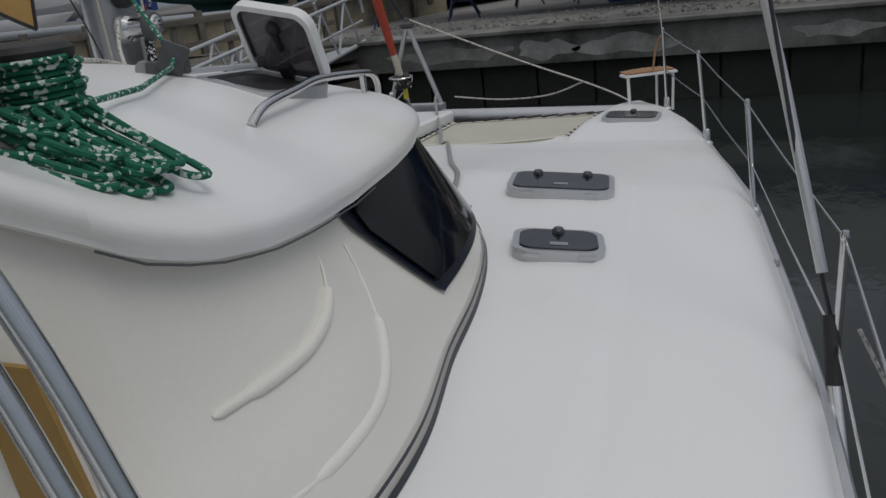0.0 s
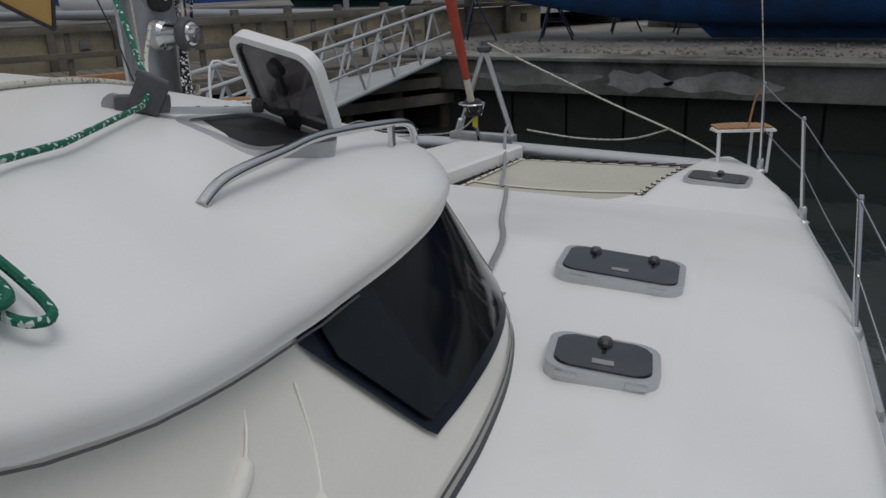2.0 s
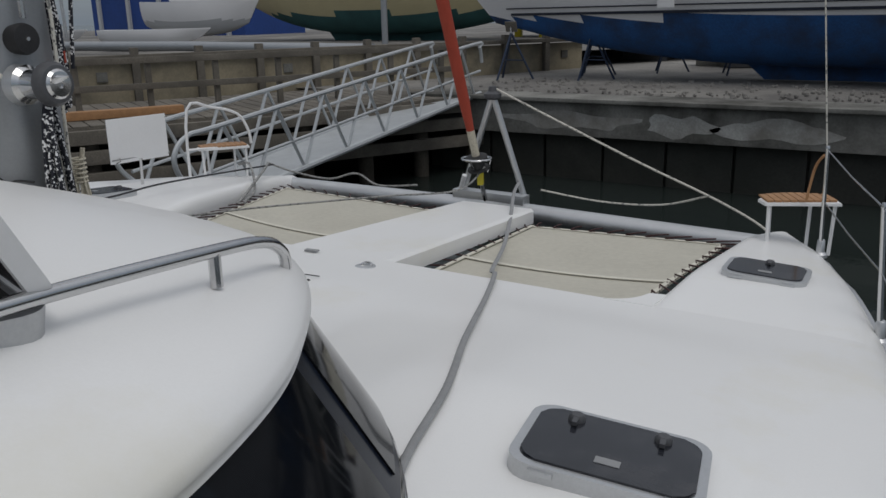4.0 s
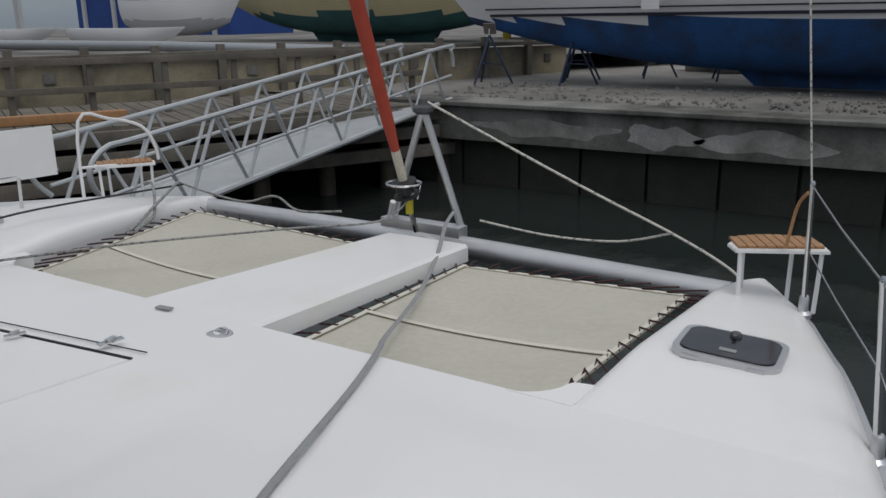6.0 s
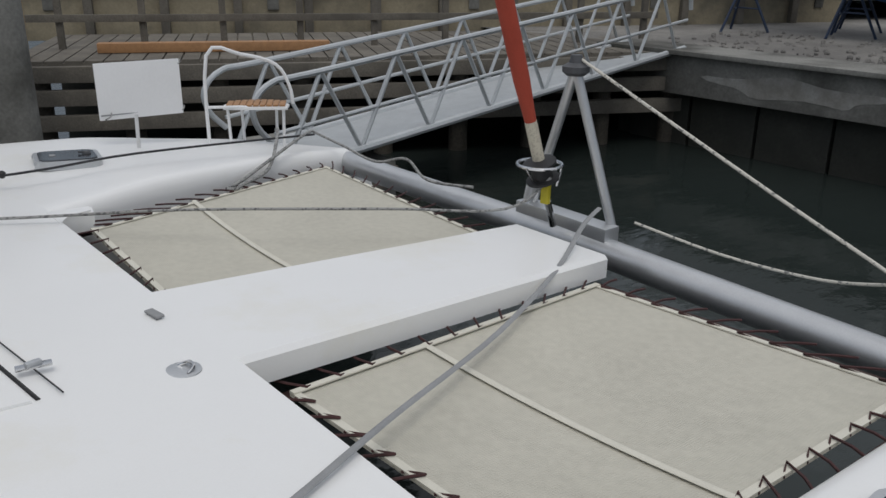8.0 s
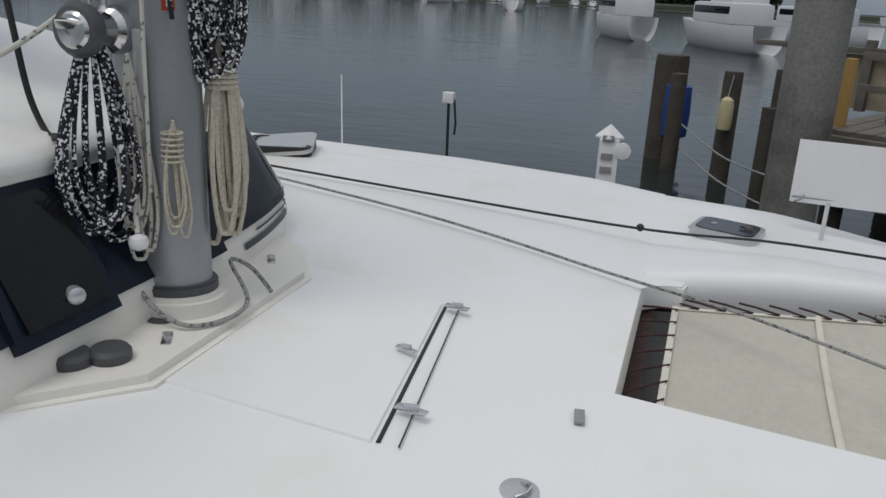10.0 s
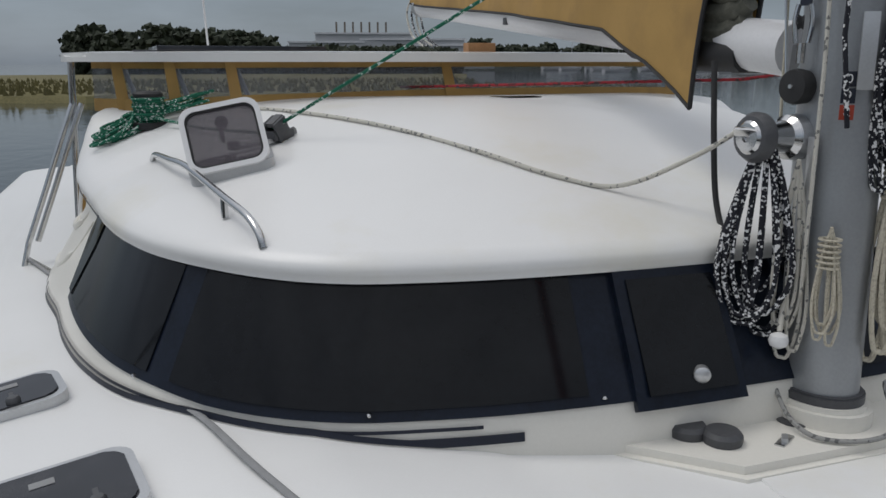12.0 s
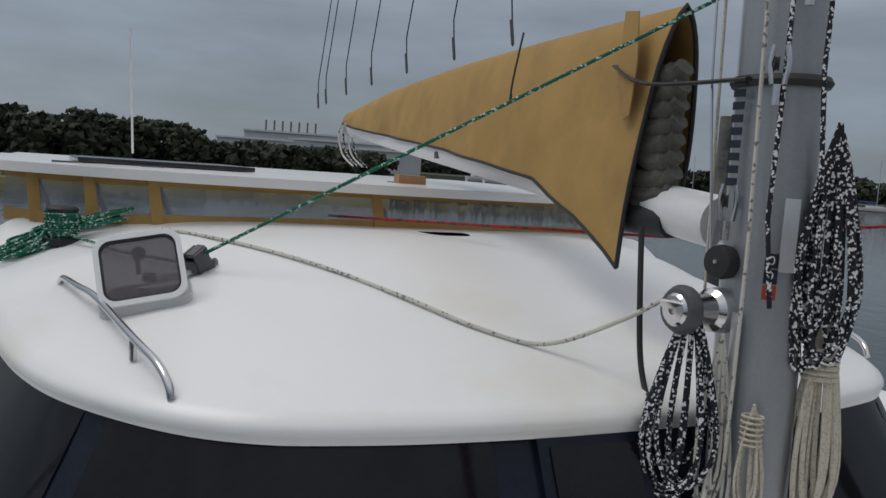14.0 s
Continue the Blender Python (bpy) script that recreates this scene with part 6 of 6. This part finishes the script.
yacht("motor_cruiser", "white motor cruiser with a blue hull on the hardstanding", (-17.6, 38, 1.3), 150, 8, 2.8, 1.5, 0.6, M_shed, M_shed, 0.1, None, None, [(0, 3, 2, 1.6, 1.2)])
solo("canvas_fender_board", bx((-5.95, 19.28, 2.1), (0.35, 0.06, 1.3), (0, 0, 0), 0.02), M_white, "white canvas flap hanging on the yacht's side", "fender")


def jack_stand(x, y, material, label, h=1.1, lean=0.0, group="boat stands"):
    t = thing("boat_stand", (x, y, QTOP), label, "boat stand", group)
    top = Vector((x + lean, y - 0.0, QTOP + h))
    for a in (20, 140, 260):
        part("leg", tb([top - Vector((0, 0, 0.15)), (x + 0.55 * math.cos(radians(a)), y + 0.55 * math.sin(radians(a)), QTOP)], 0.028, 6), material, t)
    part("screw", tb([top - Vector((0, 0, 0.25)), top], 0.03, 8), M_steel, t)
    part("pad", bx(top, (0.3, 0.05, 0.25), (20, 0, 0), 0.01), M_timber, t)
    part("brace", tb([(x + 0.3, y + 0.1, QTOP + 0.45), (x - 0.25, y + 0.2, QTOP + 0.45), (x, y - 0.3, QTOP + 0.45)], 0.018, 6), material, t)


for x, y in ((-10.1, 20.4), (-8.7, 22.3), (-7.2, 23.6), (-5.4, 23.4), (-8.2, 20.9), (0.8, 19.4)):
    jack_stand(x, y, M_bluesteel, "dark blue steel boat stand on the gravel", 1.25)
for x, y in ((-18.4, 37.5), (-16.8, 36.8)):
    t = thing("boat_stand", (x, y, 0.0), "yellow painted boat stand on a broad base", "boat stand", "yellow stands")
    part("base", bx((x, y, 0.12), (1.2, 1.0, 0.22), (0, 0, 10), 0.05), M_yellow, t)
    part("column", bx((x - 0.3, y, 0.9), (0.32, 0.32, 1.5), (4, 0, 10), 0.05), M_yellow, t)
    part("cap", bx((x - 0.3, y, 1.7), (0.5, 0.4, 0.12), (0, 0, 10), 0.03), M_black, t)
for x, y, w, h in ((-6.6, 26, 0.9, 0.9), (-5.8, 25.5, 0.7, 1.1), (-9.3, 28, 1.2, 0.7), (-4.9, 26.5, 0.8, 0.8)):
    solo("crate", bx((x, y, QTOP + h / 2 + 0.05), (w, 0.7, h), (0, 0, random.uniform(-20, 20)), 0.03), random.choice((M_timber, M_conc, M_dgrey)), "grey yard crate under the hull", "crate", "yard crates")
sh = thing("boat_shed", (-50, 46, 0), "blue clad boat shed at the back of the yard", "shed")
part("wall", bx((-50, 46, 4), (16, 6, 8)), M_shed, sh)
part("roof", bx((-50, 46, 8.2), (16.6, 7, 0.4)), M_lightgrey, sh)
for k in range(5):
    part("door_post", bx((-57 + 3.4 * k, 42.9, 4), (0.3, 0.2, 8)), M_lightgrey, sh)
for k in range(8):
    x, y = -36 - 4.2 * (k % 4) - random.random() * 2, 26 + 3 * (k // 4) - 0.8 * k
    solo("masthead_pole", tb([(x, y, 0), (x, y, 9)], 0.09, 8), M_lightgrey, "pale pole standing in the boatyard", "pole", "yard poles")
solo("light_pole", tb([(-20.2, 29.0, 0), (-20.2, 29.0, 9)], 0.13, 10), M_mast, "dark lamp pole beside the trawler", "pole", "yard poles")
for k in range(5):
    x, y = -26 - 5 * k, 22.5 - 1.8 * k
    yacht("dinghy", "upturned pale tender on the hardstanding", (x, y, 0.75), 30 + 20 * k, 3.6, 1.5, 0.35, 0.3, M_hullwhite, M_lightgrey, -0.1)
solo("yard_pipe", tb([(-14, 20.0, 0.55), (-22, 20.5, 0.6), (-40, 17.0, 0.7)], 0.16, 10), M_mast, "long grey pipe laid behind the wharf", "pipe")

# ---- far shore: marsh, trees, marina ----


def shore_dir(yaw_deg, d):
    a = radians(yaw_deg)
    return Vector((-1.2 - d * math.sin(a), 6.4 + d * math.cos(a), 0))


random.seed(21)


def tree(p, h, w):
    t = thing("tree", (p.x, p.y, WATER + 0.5), "dark evergreen tree on the far shore", "tree", "shore trees")
    part("trunk", tb([(p.x, p.y, WATER + 0.3), (p.x + 0.2, p.y, WATER + h * 0.5), (p.x, p.y, WATER + h * 0.85)], [0.4, 0.3, 0.12], 6), M_pile, t)
    bm = bmesh.new()
    vs, fs = [], []
    for k in range(210):
        a, r = random.uniform(0, 6.28), math.sqrt(random.random())
        z = h * (0.04 + 0.96 * random.random())
        r *= w * (1.15 - abs(z / h - 0.6)) * (0.7 + 0.3 * math.sin(3 * a + h))
        c = Vector((p.x + r * math.cos(a), p.y + r * math.sin(a), WATER + z))
        s = random.uniform(0.35, 0.8) * w * 0.3
        q = Euler((random.uniform(0, 6), random.uniform(0, 6), 0)).to_matrix()
        v = [bm.verts.new(c + q @ Vector(o) * s) for o in ((1, 0, 0), (0, 1, 0.3), (-1, 0.2, 0), (0, -0.9, 0.2), (0.1, 0, 0.9))]
        for f in ((0, 1, 4), (1, 2, 4), (2, 3, 4), (3, 0, 4), (0, 3, 2, 1)):
            bm.faces.new([v[i] for i in f])
    part("crown", bm, M_leaf, t, "dense dark crown", False)


for k in range(34):
    yaw = 184 - 1.15 * k * 0.62 + random.uniform(-0.3, 0.3)
    tree(shore_dir(yaw, 190 + random.uniform(-8, 12)), random.uniform(6, 8.5) * (1.2 if yaw > 172 else 0.75), random.uniform(4, 6))
for k in range(60):
    yaw = 161 - 1.25 * k + random.uniform(-0.5, 0.5)
    tree(shore_dir(yaw, 430 + random.uniform(-10, 30)), random.uniform(9, 14), random.uniform(7, 11))


def land(name, y0, y1, d0, d1, h, material, label, steps=40):
    rows = []
    for i in range(steps + 1):
        yaw = y0 + (y1 - y0) * i / steps
        j = 4 * noise.noise((i * 0.6, d0 * 0.01, 0))
        rows.append([(*shore_dir(yaw, d0 + j).xy, WATER - 0.2), (*shore_dir(yaw, d0 + j + 1).xy, WATER + h), (*shore_dir(yaw, (d0 + d1) / 2).xy, WATER + h * 1.3), (*shore_dir(yaw, d1).xy, WATER + h)])
    solo(name, sheet(bmesh.new(), rows), material, label, "ground", kind="structure")


land("marsh", 200, 159, 70, 185, 0.5, M_marsh, "flat olive-brown marsh along the water")
land("near_marsh", 158, 146, 75, 95, 0.5, M_marsh, "small marsh island beyond the boat")
land("far_shore", 172, 70, 330, 480, 1.2, M_leaf, "low dark far shore")
bm = bmesh.new()
vs = []
for k in range(2600):
    yaw, d = random.uniform(146, 196), random.uniform(72, 120)
    if 146 <= yaw < 158.5 and d > 95:
        continue
    p = shore_dir(yaw, d)
    a = random.uniform(0, 6.28)
    w = Vector((math.cos(a), math.sin(a), 0)) * 0.35
    b = Vector((p.x, p.y, WATER + 0.3))
    q = [bm.verts.new(b - w), bm.verts.new(b + w), bm.verts.new(b + w * 0.3 + Vector((0.1, 0, random.uniform(0.5, 0.9))))]
    bm.faces.new(q)
solo("marsh_reeds", bm, M_marsh, "tufts of marsh grass", "grass", kind="stuff", smooth=False)
fb = thing("waterfront_works", (*shore_dir(166, 300).xy, 0), "pale industrial sheds with chimneys on the far shore", "building")
for yaw, w, h in ((168.5, 26, 9), (166, 34, 12), (163, 40, 10), (160, 30, 8)):
    p = shore_dir(yaw, 310)
    part("wall", bx((p.x, p.y, h / 2 - 1), (w, 14, h), (0, 0, yaw)), M_lightgrey, fb)
    part("roof", bx((p.x, p.y, h - 0.8), (w + 1, 15, 0.6), (0, 0, yaw)), M_hullwhite, fb)
for k in range(7):
    p = shore_dir(167.8 - 0.55 * k, 312)
    part("chimney", tb([(p.x, p.y, 8), (p.x, p.y, 15.5)], 0.35, 8), M_timber, fb)

mc = thing("moored_cruiser", (0, 0, WATER), "white motor cruiser moored at the far marina", "boat", "marina boats")
PLACE[mc] = Vector((0, 0, WATER))
for sgn in (1,):
    rows = hull_rows(12, 3.8, 1.7, 0.4)
    bm = bmesh.new()
    for s2 in (1, -1):
        sheet(bm, [[(x, s2 * y, z + WATER) for x, y, z in r] for r in rows[::2]])
    part("hull", bm, M_hullwhite, mc)
    part("cabin", bx((-0.5, 0, WATER + 2.4), (6, 3, 1.4), (0, 0, 0), 0.3), M_hullwhite, mc)
    part("window", bx((-0.5, 0, WATER + 2.6), (5.4, 3.06, 0.5), (0, 0, 0), 0.1), M_glass, mc)
    part("flybridge", bx((-1.3, 0, WATER + 3.4), (3.4, 2.6, 0.7), (0, 0, 0), 0.2), M_hullwhite, mc)
    part("radar_arch", bx((-2.2, 0, WATER + 4.3), (0.4, 2.6, 0.15), (0, 0, 0), 0.05), M_hullwhite, mc)
ms = thing("moored_sailboat", (30, 0, WATER), "white moored sailing boat with a bare mast", "boat", "marina boats")
bm = bmesh.new()
for s2 in (1, -1):
    sheet(bm, [[(x + 30, s2 * y, z + WATER) for x, y, z in r] for r in hull_rows(10, 3.2, 1.2, 0.4)[::2]])
part("hull", bm, M_hullwhite, ms)
part("cabin", bx((30, 0, WATER + 1.4), (4, 2, 0.6), (0, 0, 0), 0.15), M_hullwhite, ms)
part("mast", tb([(30.5, 0, WATER + 1), (30.5, 0, WATER + 14)], 0.09, 6), M_lightgrey, ms)
part("boom", tb([(30.4, 0, WATER + 2.6), (26, 0, WATER + 2.7)], 0.2, 8), M_shed, ms)
random.seed(33)
mc.location = shore_dir(96, 70).xy.to_3d() + Vector((0, 0, WATER))
mc.rotation_euler = (0, 0, radians(200))
ms.location = shore_dir(112, 230).xy.to_3d() + Vector((0, 0, WATER))
for yaw, d, rot in ((89.5, 62, 205), (103, 150, 190), (108, 190, 170), (115, 215, 185), (118, 235, 170), (122, 240, 200), (126, 260, 180), (150, 300, 170), (153, 310, 185), (84.5, 80, 230)):
    p = shore_dir(yaw, d)
    copy_thing(mc, pose(p.x, p.y, WATER, 0, 0, rot))
for k in range(34):
    yaw = 152 - 1.7 * k + random.uniform(-0.5, 0.5)
    p = shore_dir(yaw, random.uniform(240, 330))
    copy_thing(ms, pose(p.x, p.y, WATER, 0, 0, random.uniform(150, 210)))
pier = thing("marina_pier", (*shore_dir(110, 215).xy, WATER), "long low marina pier with pale boats alongside", "pier")
for k in range(20):
    p = shore_dir(140 - 3.2 * k, 232)
    part("span", bx((p.x, p.y, WATER + 0.4), (14, 2, 0.35), (0, 0, 140 - 3.2 * k + 90 - 90)), M_timber, pier)
